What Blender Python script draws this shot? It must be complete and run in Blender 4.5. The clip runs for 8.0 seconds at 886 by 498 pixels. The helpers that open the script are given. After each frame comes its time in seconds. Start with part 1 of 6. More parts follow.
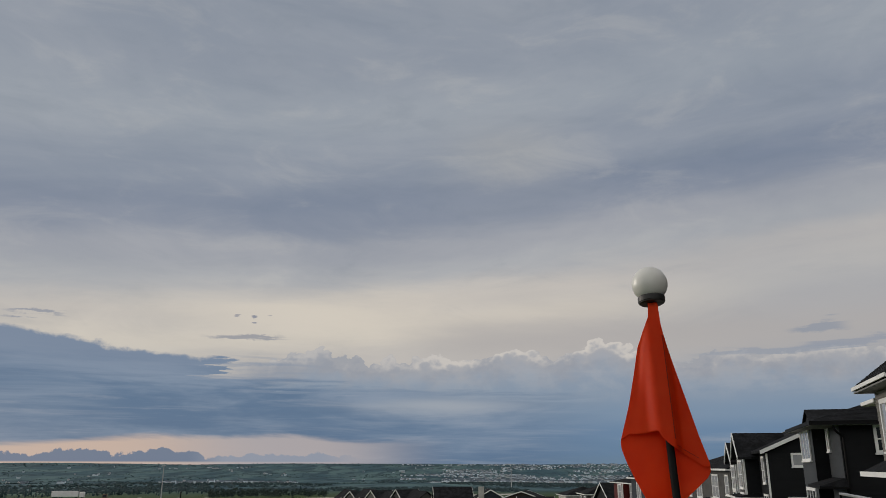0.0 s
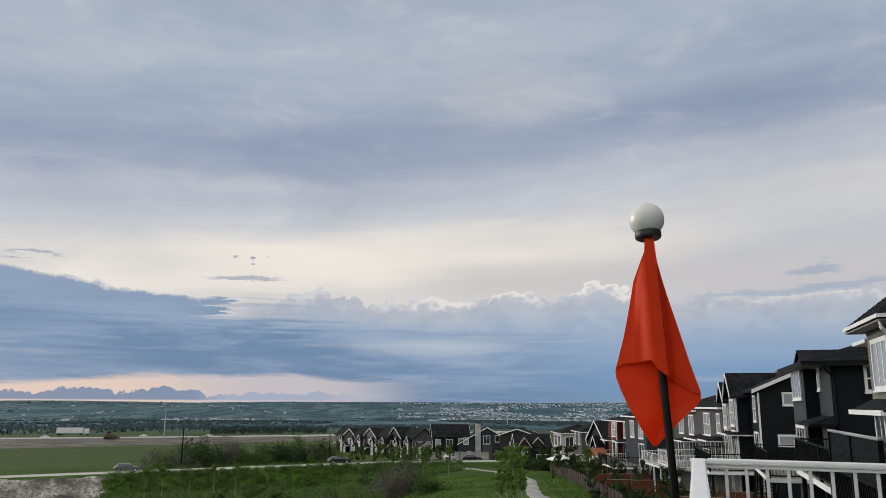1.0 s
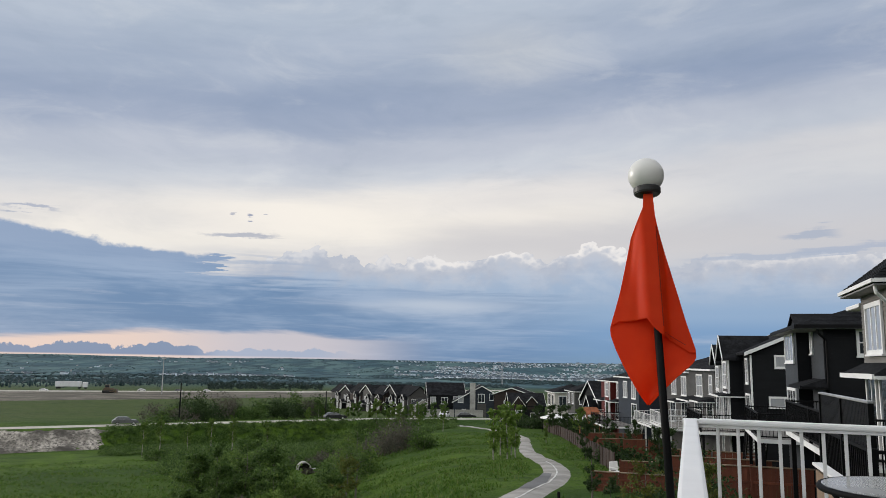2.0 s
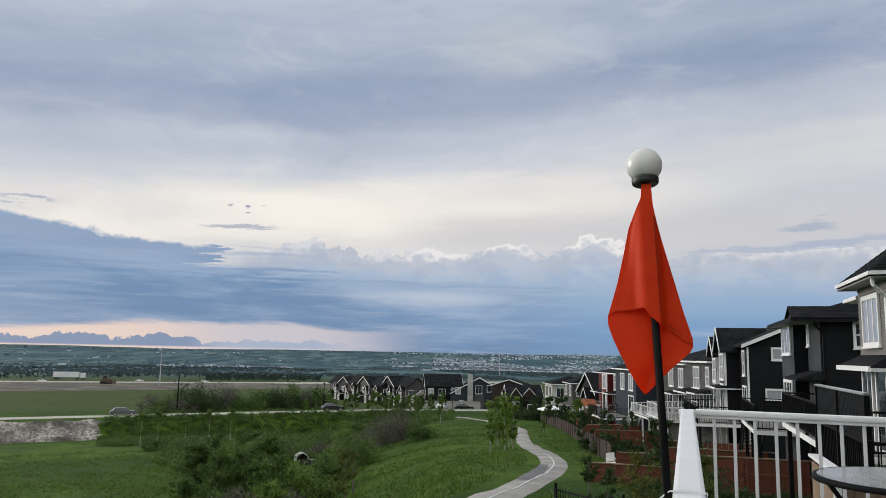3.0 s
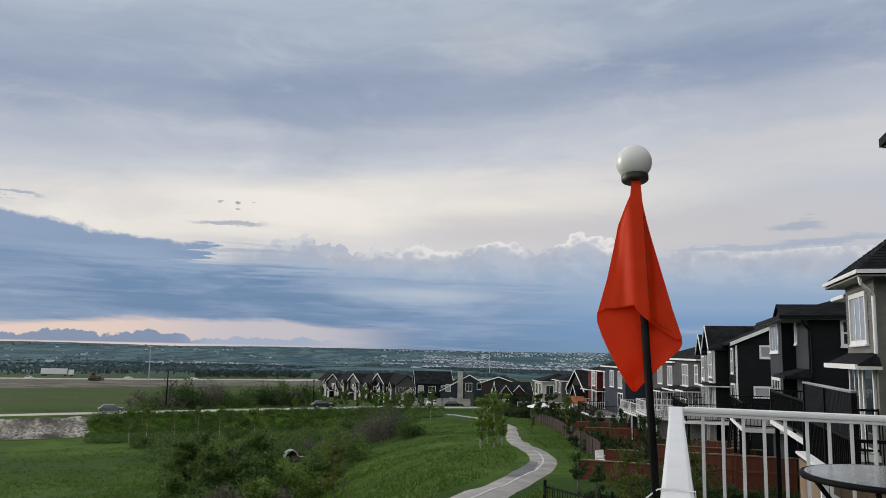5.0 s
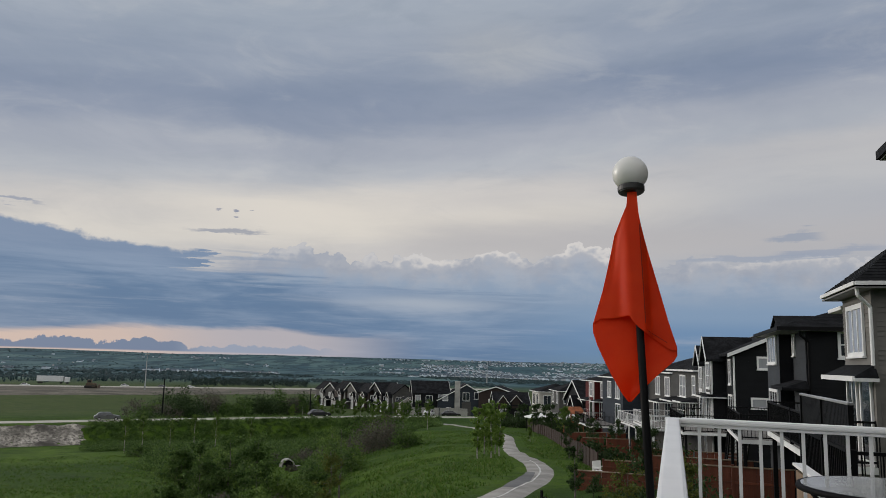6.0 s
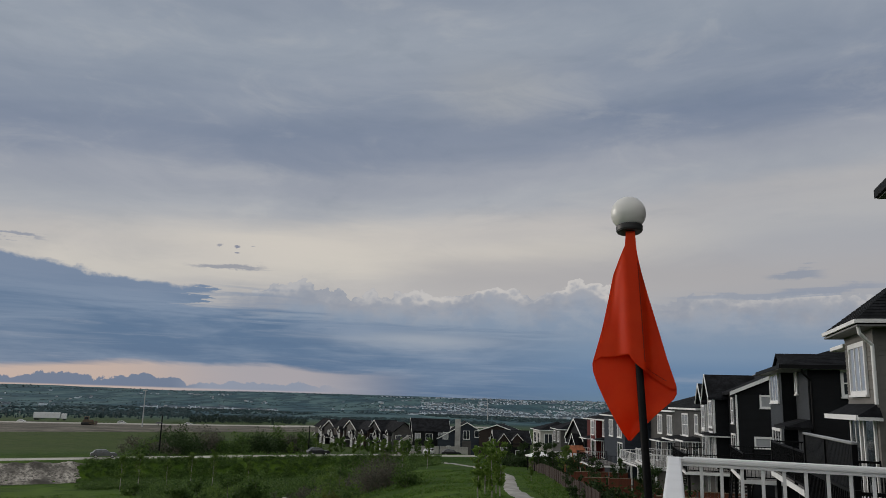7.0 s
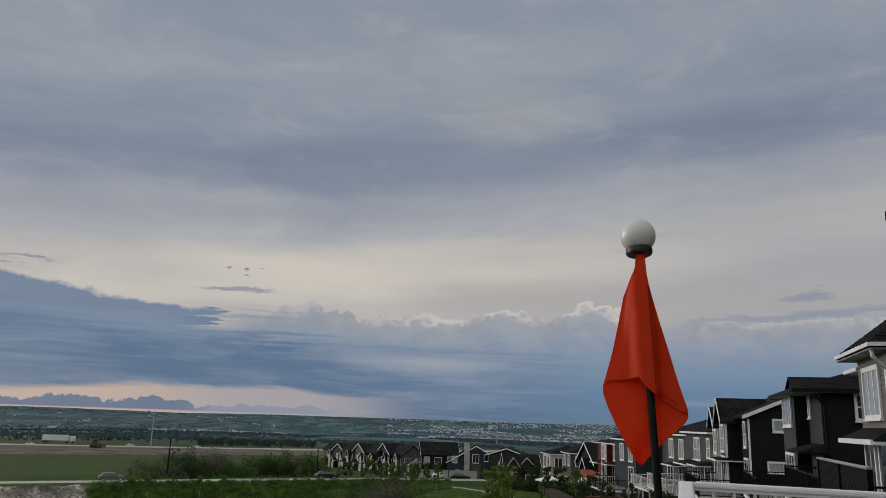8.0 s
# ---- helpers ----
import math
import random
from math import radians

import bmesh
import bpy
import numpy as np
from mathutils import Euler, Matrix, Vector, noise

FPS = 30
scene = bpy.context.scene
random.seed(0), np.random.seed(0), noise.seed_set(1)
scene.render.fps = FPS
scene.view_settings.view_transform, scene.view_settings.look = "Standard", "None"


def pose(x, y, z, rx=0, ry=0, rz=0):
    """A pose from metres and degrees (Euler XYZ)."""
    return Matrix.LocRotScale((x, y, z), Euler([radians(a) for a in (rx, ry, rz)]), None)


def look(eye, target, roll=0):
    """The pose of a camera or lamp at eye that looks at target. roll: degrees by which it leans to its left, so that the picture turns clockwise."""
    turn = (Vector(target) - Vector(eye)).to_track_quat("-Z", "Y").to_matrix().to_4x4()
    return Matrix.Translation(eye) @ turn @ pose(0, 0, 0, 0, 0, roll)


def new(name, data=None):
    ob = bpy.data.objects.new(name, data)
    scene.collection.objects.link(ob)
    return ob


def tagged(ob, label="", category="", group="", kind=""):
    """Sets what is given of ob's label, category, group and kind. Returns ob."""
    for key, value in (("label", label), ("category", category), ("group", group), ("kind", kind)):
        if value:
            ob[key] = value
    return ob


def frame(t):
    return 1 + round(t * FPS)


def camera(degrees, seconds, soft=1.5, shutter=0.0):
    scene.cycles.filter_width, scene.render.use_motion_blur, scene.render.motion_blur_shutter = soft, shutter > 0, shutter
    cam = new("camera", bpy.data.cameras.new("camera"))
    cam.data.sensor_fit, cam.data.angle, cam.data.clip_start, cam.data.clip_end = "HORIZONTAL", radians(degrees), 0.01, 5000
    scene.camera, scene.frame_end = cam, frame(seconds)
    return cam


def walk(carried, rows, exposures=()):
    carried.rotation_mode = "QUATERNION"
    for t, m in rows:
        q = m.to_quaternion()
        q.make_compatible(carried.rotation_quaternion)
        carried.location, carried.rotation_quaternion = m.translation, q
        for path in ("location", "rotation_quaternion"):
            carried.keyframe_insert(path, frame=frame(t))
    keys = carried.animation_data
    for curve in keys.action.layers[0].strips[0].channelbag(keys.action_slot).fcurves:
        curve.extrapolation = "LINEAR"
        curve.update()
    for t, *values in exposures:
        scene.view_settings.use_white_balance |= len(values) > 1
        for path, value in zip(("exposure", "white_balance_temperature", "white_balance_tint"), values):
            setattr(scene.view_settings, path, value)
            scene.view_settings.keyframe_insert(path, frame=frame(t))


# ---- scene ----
cam = camera(60.1, 8.0, soft=0.6)


def held(x, y, z, yaw, pitch, roll):
    """The camera's pose by heading, tilt and lean."""
    return pose(x, y, z) @ pose(0, 0, 0, 0, 0, yaw) @ pose(0, 0, 0, 90 + pitch) @ pose(0, 0, 0, 0, 0, roll)


PATH = [
    (0.0, held(0.001, -0.003, 1.497, -0.000, 15.756, 0.076)),
    (0.5, held(0.000, -0.026, 1.491, -0.087, 15.666, -0.209)),
    (0.6, held(-0.002, -0.030, 1.486, -0.102, 15.420, -0.126)),
    (0.7, held(-0.004, -0.034, 1.481, -0.118, 14.750, -0.044)),
    (0.8, held(-0.006, -0.038, 1.476, -0.134, 13.000, 0.038)),
    (0.9, held(-0.008, -0.042, 1.471, -0.150, 12.150, 0.120)),
    (1.0, held(-0.010, -0.046, 1.467, -0.166, 11.413, 0.202)),
    (1.2, held(-0.008, -0.034, 1.463, -0.206, 10.800, 0.435)),
    (1.5, held(-0.005, -0.017, 1.459, -0.266, 10.081, 0.783)),
    (2.0, held(0.001, 0.004, 1.460, -0.396, 8.408, 0.928)),
    (3.5, held(0.000, 0.000, 1.450, -0.718, 7.755, 1.141)),
    (4.0, held(0.004, 0.010, 1.453, -1.128, 7.679, 1.028)),
    (4.5, held(0.005, 0.016, 1.453, -1.226, 7.583, 1.046)),
    (6.0, held(0.008, 0.005, 1.452, -1.410, 8.308, 1.493)),
    (6.5, held(0.009, -0.015, 1.453, -1.443, 9.590, 1.569)),
    (7.0, held(0.006, -0.023, 1.453, -1.286, 11.029, 1.683)),
    (7.5, held(0.008, -0.027, 1.453, -0.840, 12.013, 1.768)),
    (8.0, held(0.004, -0.028, 1.453, -0.547, 12.675, 1.815)),
]
EXPOSURES = [(0.0, -0.5, 6900, 10), (0.7, -0.52, 6900, 10), (1.0, -0.02, 6650, 10), (1.5, 0.03, 6850, 10), (2.0, 0.1, 6550, 10), (4.6, 0.05, 6500, 10), (5.8, -0.25, 6600, 10), (6.5, -0.45, 6600, 10), (8.0, -0.58, 6700, 10)]
walk(cam, PATH, EXPOSURES)

# ---- world, sun ----
A = radians(17.5)          # the row's heading, to the right of straight ahead


class Val:
    """A number or colour in a node tree, with arithmetic."""

    def __init__(self, tree, sock):
        self.tree, self.sock = tree, sock

    def op(self, kind, *others, clamp=False):
        n = self.tree.nodes.new("ShaderNodeMath")
        n.operation, n.use_clamp = kind, clamp
        for i, v in enumerate((self, *others)):
            if isinstance(v, Val):
                self.tree.links.new(v.sock, n.inputs[i])
            else:
                n.inputs[i].default_value = v
        return Val(self.tree, n.outputs[0])

    def __add__(self, o): return self.op("ADD", o)
    def __sub__(self, o): return self.op("SUBTRACT", o)
    def __mul__(self, o): return self.op("MULTIPLY", o)
    def __rmul__(self, o): return self.op("MULTIPLY", o)
    def __radd__(self, o): return self.op("ADD", o)
    def __neg__(self): return self.op("MULTIPLY", -1.0)
    def __rsub__(self, o): return (-self) + o

    def step(self, lo, hi, a=0.0, b=1.0, smooth=True):
        n = self.tree.nodes.new("ShaderNodeMapRange")
        n.interpolation_type = "SMOOTHSTEP" if smooth else "LINEAR"
        n.clamp = True
        self.tree.links.new(self.sock, n.inputs[0])
        for i, v in enumerate((lo, hi, a, b)):
            n.inputs[i + 1].default_value = v
        return Val(self.tree, n.outputs[0])

    def bump(self, mid, wide):
        """A bell of that width round mid."""
        d = (self - mid) * (1.0 / wide)
        return (d * d * -1.0).op("EXPONENT")

    def ramp(self, stops, mode="EASE"):
        n = self.tree.nodes.new("ShaderNodeValToRGB")
        r = n.color_ramp
        r.interpolation = mode
        while len(r.elements) < len(stops):
            r.elements.new(1.0)
        for e, (pos, col) in zip(r.elements, stops):
            e.position = pos
            e.color = (*col, 1)
        self.tree.links.new(self.sock, n.inputs[0])
        return Val(self.tree, n.outputs[0])


def vec(tree, x, y, z):
    n = tree.nodes.new("ShaderNodeCombineXYZ")
    for i, v in enumerate((x, y, z)):
        if isinstance(v, Val):
            tree.links.new(v.sock, n.inputs[i])
        else:
            n.inputs[i].default_value = v
    return n.outputs[0]


def noise_at(tree, where, scale, detail=4.0, rough=0.55, distortion=0.0):
    n = tree.nodes.new("ShaderNodeTexNoise")
    n.inputs["Scale"].default_value = scale
    n.inputs["Detail"].default_value = detail
    n.inputs["Roughness"].default_value = rough
    n.inputs["Distortion"].default_value = distortion
    if where is not None:
        tree.links.new(where, n.inputs["Vector"])
    return Val(tree, n.outputs["Fac"])


def mixed(fac, a, b, kind="MIX"):
    tree = fac.tree if isinstance(fac, Val) else a.tree
    n = tree.nodes.new("ShaderNodeMix")
    n.data_type, n.blend_type = "RGBA", kind
    for i, v in ((0, fac), (6, a), (7, b)):
        if isinstance(v, Val):
            tree.links.new(v.sock, n.inputs[i])
        elif i == 0:
            n.inputs[0].default_value = v
        else:
            n.inputs[i].default_value = (*v, 1)
    return Val(tree, n.outputs[2])


def lin(r, g, b):
    """Linear colour from 0-255 display values."""
    return tuple(((c / 255 + 0.055) / 1.055) ** 2.4 if c > 10 else c / 255 / 12.92 for c in (r, g, b))


def build_sky():
    world = bpy.data.worlds.new("evening_sky")
    world.use_nodes = True
    scene.world = world
    t = world.node_tree
    t.nodes.clear()
    out, bg = t.nodes.new("ShaderNodeOutputWorld"), t.nodes.new("ShaderNodeBackground")
    t.links.new(bg.outputs[0], out.inputs[0])
    coord, sep = t.nodes.new("ShaderNodeTexCoord"), t.nodes.new("ShaderNodeSeparateXYZ")
    t.links.new(coord.outputs["Generated"], sep.inputs[0])
    x, y, z = (Val(t, s) for s in sep.outputs)
    deg = 180 / math.pi
    az = x.op("ARCTAN2", y) * deg
    el = z.op("ARCSINE") * deg
    # cloud-layer coordinates: long streaks near the horizon
    streak = vec(t, az * 0.022, el * 0.16, 0.0)
    wide = noise_at(t, vec(t, az * 0.035, el * 0.11, 3.0), 1.0, 5, 0.55, 0.6)
    fine = noise_at(t, streak, 2.6, 6, 0.6, 0.4)
    puff = noise_at(t, vec(t, az * 0.30, el * 0.42, 1.7), 1.0, 7, 0.62, 0.3)
    billow = noise_at(t, vec(t, az * 0.42, el * 0.55, 5.1), 1.0, 6, 0.58, 0.0)
    cells = t.nodes.new("ShaderNodeTexVoronoi")
    cells.feature, cells.inputs["Scale"].default_value = "SMOOTH_F1", 1.0
    cells.inputs["Detail"].default_value, cells.inputs["Roughness"].default_value, cells.inputs["Smoothness"].default_value = 2.0, 0.5, 0.6
    t.links.new(vec(t, az * 0.85 + (puff - 0.5) * 0.8, el * 1.05, 2.0), cells.inputs["Vector"])
    knobs = Val(t, cells.outputs["Distance"])

    # the high deck: bands that lean a little with the azimuth
    lean = el - az * 0.075 + (wide - 0.5) * 4.5 + (fine - 0.5) * 1.6
    deck = lean.op("MULTIPLY", 1 / 40).ramp([
        (0.00, lin(150, 172, 205)), (0.11, lin(170, 184, 208)), (0.20, lin(220, 216, 218)),
        (0.255, lin(243, 236, 230)), (0.30, lin(228, 223, 223)), (0.36, lin(196, 201, 214)),
        (0.41, lin(184, 190, 207)), (0.455, lin(154, 166, 192)), (0.49, lin(146, 160, 188)), (0.55, lin(163, 175, 198)),
        (0.64, lin(176, 187, 206)), (0.76, lin(168, 179, 200)), (0.90, lin(160, 172, 194)), (1.0, lin(162, 174, 196))])
    soft = noise_at(t, vec(t, az * 0.05, el * 0.16, 9.0), 1.0, 5, 0.6, 0.8)
    deck = mixed(((soft - 0.5) * 1.1).step(-0.25, 0.3), mixed(0.16, deck, (0.2, 0.26, 0.38)), mixed(0.10, deck, (0.9, 0.88, 0.88)))
    mottle = noise_at(t, vec(t, az * 0.11, el * 0.34, 15.0), 1.0, 7, 0.62, 0.5)
    deck = mixed(mottle.step(0.5, 0.72) * 0.14, deck, (0.92, 0.90, 0.88))
    deck = mixed(mottle.step(0.5, 0.28) * 0.16, deck, (0.20, 0.27, 0.38))
    # the pale gap over the left bank, where the low sun sits behind thin cloud
    glow = az.bump(-9, 13) * (el + (fine - 0.5) * 3).bump(10.6, 1.7)
    deck = mixed(glow * 0.8, deck, lin(249, 241, 233))
    patch = az.bump(5, 4.5) * (el + (wide - 0.5) * 4).bump(22.5, 2.0)
    deck = mixed(patch * soft * 0.5, deck, lin(214, 212, 208))
    # the paler veil above the bank to the right
    veil = az.step(16, 27) * el.bump(7.8, 2.4)
    deck = mixed(az.step(8, 26) * el.bump(12.0, 4.2) * 0.65, deck, lin(186, 192, 207))
    deck = mixed(veil * 0.35, deck, lin(190, 196, 212))

    deck = mixed(az.step(-6, 4) * (el + (fine - 0.5) * 2).bump(8.9, 1.7) * 0.8, deck, lin(203, 200, 205))
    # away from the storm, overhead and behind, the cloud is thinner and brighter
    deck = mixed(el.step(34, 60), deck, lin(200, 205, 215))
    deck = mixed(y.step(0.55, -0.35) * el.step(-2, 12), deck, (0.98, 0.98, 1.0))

    # far blue base under the cumulus line
    base = el.op("MULTIPLY", 1 / 10).ramp([
        (0.0, lin(120, 150, 182)), (0.10, lin(116, 150, 190)), (0.22, lin(122, 155, 196)), (0.36, lin(142, 168, 202)),
        (0.5, lin(154, 174, 203)), (0.7, lin(166, 181, 206)), (0.85, lin(186, 193, 212))])
    base = mixed((fine - 0.5).step(-0.02, 0.22) * 0.5, base, lin(182, 192, 212))
    tops = 7.9 + az.bump(-9.3, 1.7) * 0.6 + az.bump(5.6, 2.2) * 0.75 + az.bump(11.8, 2.3) * 1.15 + az.bump(-16, 2.2) * -0.5 + az.bump(23, 7) * 0.1
    depth = tops - el + (billow - 0.5) * 2.2 + (puff - 0.5) * 0.5 + (0.42 - knobs) * 1.0
    wall = depth.step(0.0, 0.10) * az.step(-16, -12.5)
    rim = depth.step(0.05, 1.3, 1.0, 0.0) * az.step(22, 13, 0.6, 1.0)
    lit = (puff + billow * 0.7 + (fine - 0.5) * 0.4).step(0.72, 1.02)
    knob_light = knobs.step(0.55, 0.15)
    body = mixed(depth.step(0.3, 2.6), lin(176, 182, 199), base)
    crown_light = mixed(az.step(-9, 4), lin(216, 215, 221), lin(238, 233, 233))
    cumulus = mixed(lit * (0.15 + rim * 0.4) + knob_light * rim * 0.85, body, crown_light)
    cumulus = mixed((0.35 + knobs.step(0.3, 0.65) * 0.65) * rim * depth.step(0.22, 0.7) * 0.8, cumulus, lin(168, 176, 196))
    cumulus = mixed(depth.bump(0.26, 0.34) * (0.2 + lit * 0.8) * az.step(22, 13, 0.45, 0.9), cumulus, crown_light)
    cumulus = mixed(el.step(3.6, 6.3, 1.0, 0.0), cumulus, base)
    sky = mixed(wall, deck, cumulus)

    # the long blue bank to the left, with a ragged thin end
    ragged = (fine - 0.5) * 1.3 + (puff - 0.5) * 1.1 + (billow - 0.5) * 0.5 + (0.42 - knobs) * 0.2
    tatter = noise_at(t, vec(t, az * 0.07, el * 1.15, 6.0), 1.6, 6, 0.6, 0.3)
    torn = az + (tatter - 0.5) * 15 + (puff - 0.5) * 3
    edge = az.step(-32, -17, 8.75, 7.55) + torn.step(-17.2, -14.6, 0.0, -3.6)
    bank = (edge - el + ragged).step(0.0, 0.32) * az.step(-9, -13)
    low = (5.85 - el + (tatter - 0.5) * 2.4 + (fine - 0.5) * 1.2 + az.step(-14, 8, 0.0, -0.9)).step(-0.2, 0.5) * az.step(4, 14, 1.0, 0.0)
    bank = bank.op("MAXIMUM", low)
    blue = mixed((fine + (wide - 0.5) * 0.6).step(0.38, 0.66), lin(104, 134, 174), lin(148, 168, 199))
    strands = noise_at(t, vec(t, az * 0.05, el * 0.9, 4.0), 2.2, 6, 0.62, 0.5)
    blue = mixed(strands.step(0.5, 0.75) * 0.45, blue, lin(172, 184, 208))
    blue = mixed(strands.step(0.48, 0.28) * 0.35, blue, lin(96, 124, 164))
    shreds = strands.step(0.46, 0.62) * az.bump(-13.5, 3.6) * (el + (fine - 0.5)).bump(6.8, 0.75)
    blue = mixed((el + (wide - 0.5) * 2).step(5.4, 8.2), blue, lin(139, 158, 190))
    sky = mixed(bank * az.step(-14, 6, 1.0, 0.75), sky, blue)
    sky = mixed(shreds * 0.7, sky, lin(150, 167, 196))
    pale = (el + (fine - 0.5) * 2.0).bump(4.2, 0.55) * az.bump(0, 6)
    sky = mixed(pale * 0.75, sky, lin(190, 199, 216))

    # the warm strip along the horizon and the small far cumulus before it
    warm_top = 1.95 + az.bump(-11, 3.5) * 0.35 + az.step(-30, -20, -0.65, 0.0) + (fine - 0.5) * 2.2
    warm = (warm_top - el).step(0.0, 0.5) * az.step(1.5, -9.5)
    rose = mixed((az + (soft - 0.5) * 10).step(-24, -12), lin(232, 208, 199), lin(200, 194, 204))
    sky = mixed(warm * 0.93, sky, rose)
    small = noise_at(t, vec(t, az * 0.55, el * 0.5, 12.0), 1.0, 6, 0.6)
    heads = 0.55 + az.bump(-25.5, 3.2) * 0.55 + az.bump(-19.5, 1.7) * 0.55 + az.bump(-11, 2.4) * 0.25
    sky = mixed((heads - el + (small - 0.5) * 2.2).step(0.0, 0.10) * az.step(-5, -9) * el.step(0.12, 0.26), sky, mixed(az.step(-18, -15), lin(126, 144, 176), lin(164, 175, 200)))

    # loose dark wisps
    for a0, e0, wa, we, col, amount in ((-14.5, 8.95, 2.6, 0.16, (158, 164, 184), 0.75), (26.3, 9.1, 1.7, 0.28, (164, 174, 196), 0.75),
                                        (28.5, 8.0, 3.5, 0.35, (160, 172, 198), 0.6), (23.0, 7.6, 5.0, 0.3, (164, 176, 200), 0.6),
                                        (-14.0, 10.15, 0.22, 0.12, (150, 156, 180), 0.9), (-12.9, 10.2, 0.18, 0.1, (160, 165, 185), 0.8),
                                        (-15.2, 10.3, 0.25, 0.08, (170, 172, 188), 0.8), (-28.5, 9.5, 1.8, 0.14, (150, 160, 186), 0.7)):
        m = az.bump(a0, wa) * (el + (puff - 0.5) * 1.2 + (billow - 0.5) * 0.5 + (tatter - 0.5) * 1.6 - (az - a0) * 0.03).bump(e0, we)
        sky = mixed((m * (0.4 + puff * 1.2)).step(0.15, 0.75) * amount, sky, lin(*col))

    # the clear air above the cloud, which shows through it faintly
    air = t.nodes.new("ShaderNodeTexSky")
    air.sky_type, air.sun_disc = "NISHITA", False
    air.sun_elevation, air.sun_rotation = radians(SUN_EL), radians(SUN_AZ)
    dim = mixed(1.0, Val(t, air.outputs[0]), (0.08, 0.08, 0.08), "MULTIPLY")
    sky = mixed(0.95, dim, sky)
    sky = mixed(1.0, sky, (0.99, 1.0, 0.975), "MULTIPLY")
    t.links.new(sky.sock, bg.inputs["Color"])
    bg.inputs["Strength"].default_value = 1.0


SUN_AZ, SUN_EL = -60.0, 14.0
build_sky()
lamp = bpy.data.lights.new("sun", "SUN")
lamp.energy, lamp.angle, lamp.color = 1.7, radians(20), (1.0, 0.93, 0.85)
sun = new("sun", lamp)
sun.matrix_world = look((-300 * math.sin(radians(60)), 300 * math.cos(radians(60)), 300 * math.tan(radians(SUN_EL))), (0, 0, 0))

# ---- materials ----
def material(name):
    m = bpy.data.materials.new(name)
    m.use_nodes = True
    t = m.node_tree
    b = t.nodes["Principled BSDF"]
    c = t.nodes.new("ShaderNodeTexCoord")
    return m, t, b, c.outputs["Object"]


def scaled(t, where, sx, sy, sz):
    n = t.nodes.new("ShaderNodeMapping")
    t.links.new(where, n.inputs["Vector"])
    n.inputs["Scale"].default_value = (sx, sy, sz)
    return n.outputs[0]


def relief(t, b, height, strength=0.3, distance=0.02):
    n = t.nodes.new("ShaderNodeBump")
    n.inputs["Strength"].default_value, n.inputs["Distance"].default_value = strength, distance
    t.links.new(height.sock, n.inputs["Height"])
    t.links.new(n.outputs[0], b.inputs["Normal"])


def plain(name, col, rough=0.6, metal=0.0, grain=0.12, scale=8.0, bump=0.1, stretch=(1, 1, 1), spec=0.5, by_piece=0.0):
    """A surface of one colour with stains, grain and fine relief."""
    m, t, b, w = material(name)
    w = scaled(t, w, *stretch)
    big, small = noise_at(t, w, scale * 0.13, 4), noise_at(t, w, scale, 6, 0.65)
    dark, light = tuple(c * (1 - grain * 1.6) for c in col), tuple(min(1, c * (1 + grain)) for c in col)
    shade = mixed(big.step(0.3, 0.7), dark, light)
    shade = mixed(small.step(0.35, 0.7) * (grain * 2), shade, dark)
    if by_piece:
        o = t.nodes.new("ShaderNodeObjectInfo")
        r = Val(t, o.outputs["Random"])
        shade = mixed(r * by_piece, shade, tuple(c * 0.45 for c in col))
    t.links.new(shade.sock, b.inputs["Base Color"])
    t.links.new((small * 0.25 + (rough - 0.12)).sock, b.inputs["Roughness"])
    b.inputs["Metallic"].default_value = metal
    b.inputs["Specular IOR Level"].default_value = spec
    if bump:
        relief(t, b, small, bump, 0.01)
    return m


def foliage(name, dark, light, warm=None):
    m, t, b, w = material(name)
    g = t.nodes.new("ShaderNodeNewGeometry")
    r = Val(t, g.outputs["Random Per Island"])
    n = noise_at(t, w, 0.9, 3)
    col = mixed(r, dark, light)
    col = mixed(n.step(0.42, 0.66) * 0.7, col, dark)
    if warm:
        col = mixed((r * 7.3).op("FRACT").step(0.75, 0.95), col, warm)
    t.links.new(col.sock, b.inputs["Base Color"])
    b.inputs["Roughness"].default_value = 0.6
    b.inputs["Specular IOR Level"].default_value = 0.25
    b.inputs["Subsurface Weight"].default_value = 0.0
    tr = t.nodes.new("ShaderNodeBsdfTranslucent")
    t.links.new(col.sock, tr.inputs["Color"])
    mx = t.nodes.new("ShaderNodeMixShader")
    mx.inputs[0].default_value = 0.35
    t.links.new(b.outputs[0], mx.inputs[1])
    t.links.new(tr.outputs[0], mx.inputs[2])
    t.links.new(mx.outputs[0], t.nodes["Material Output"].inputs["Surface"])
    return m


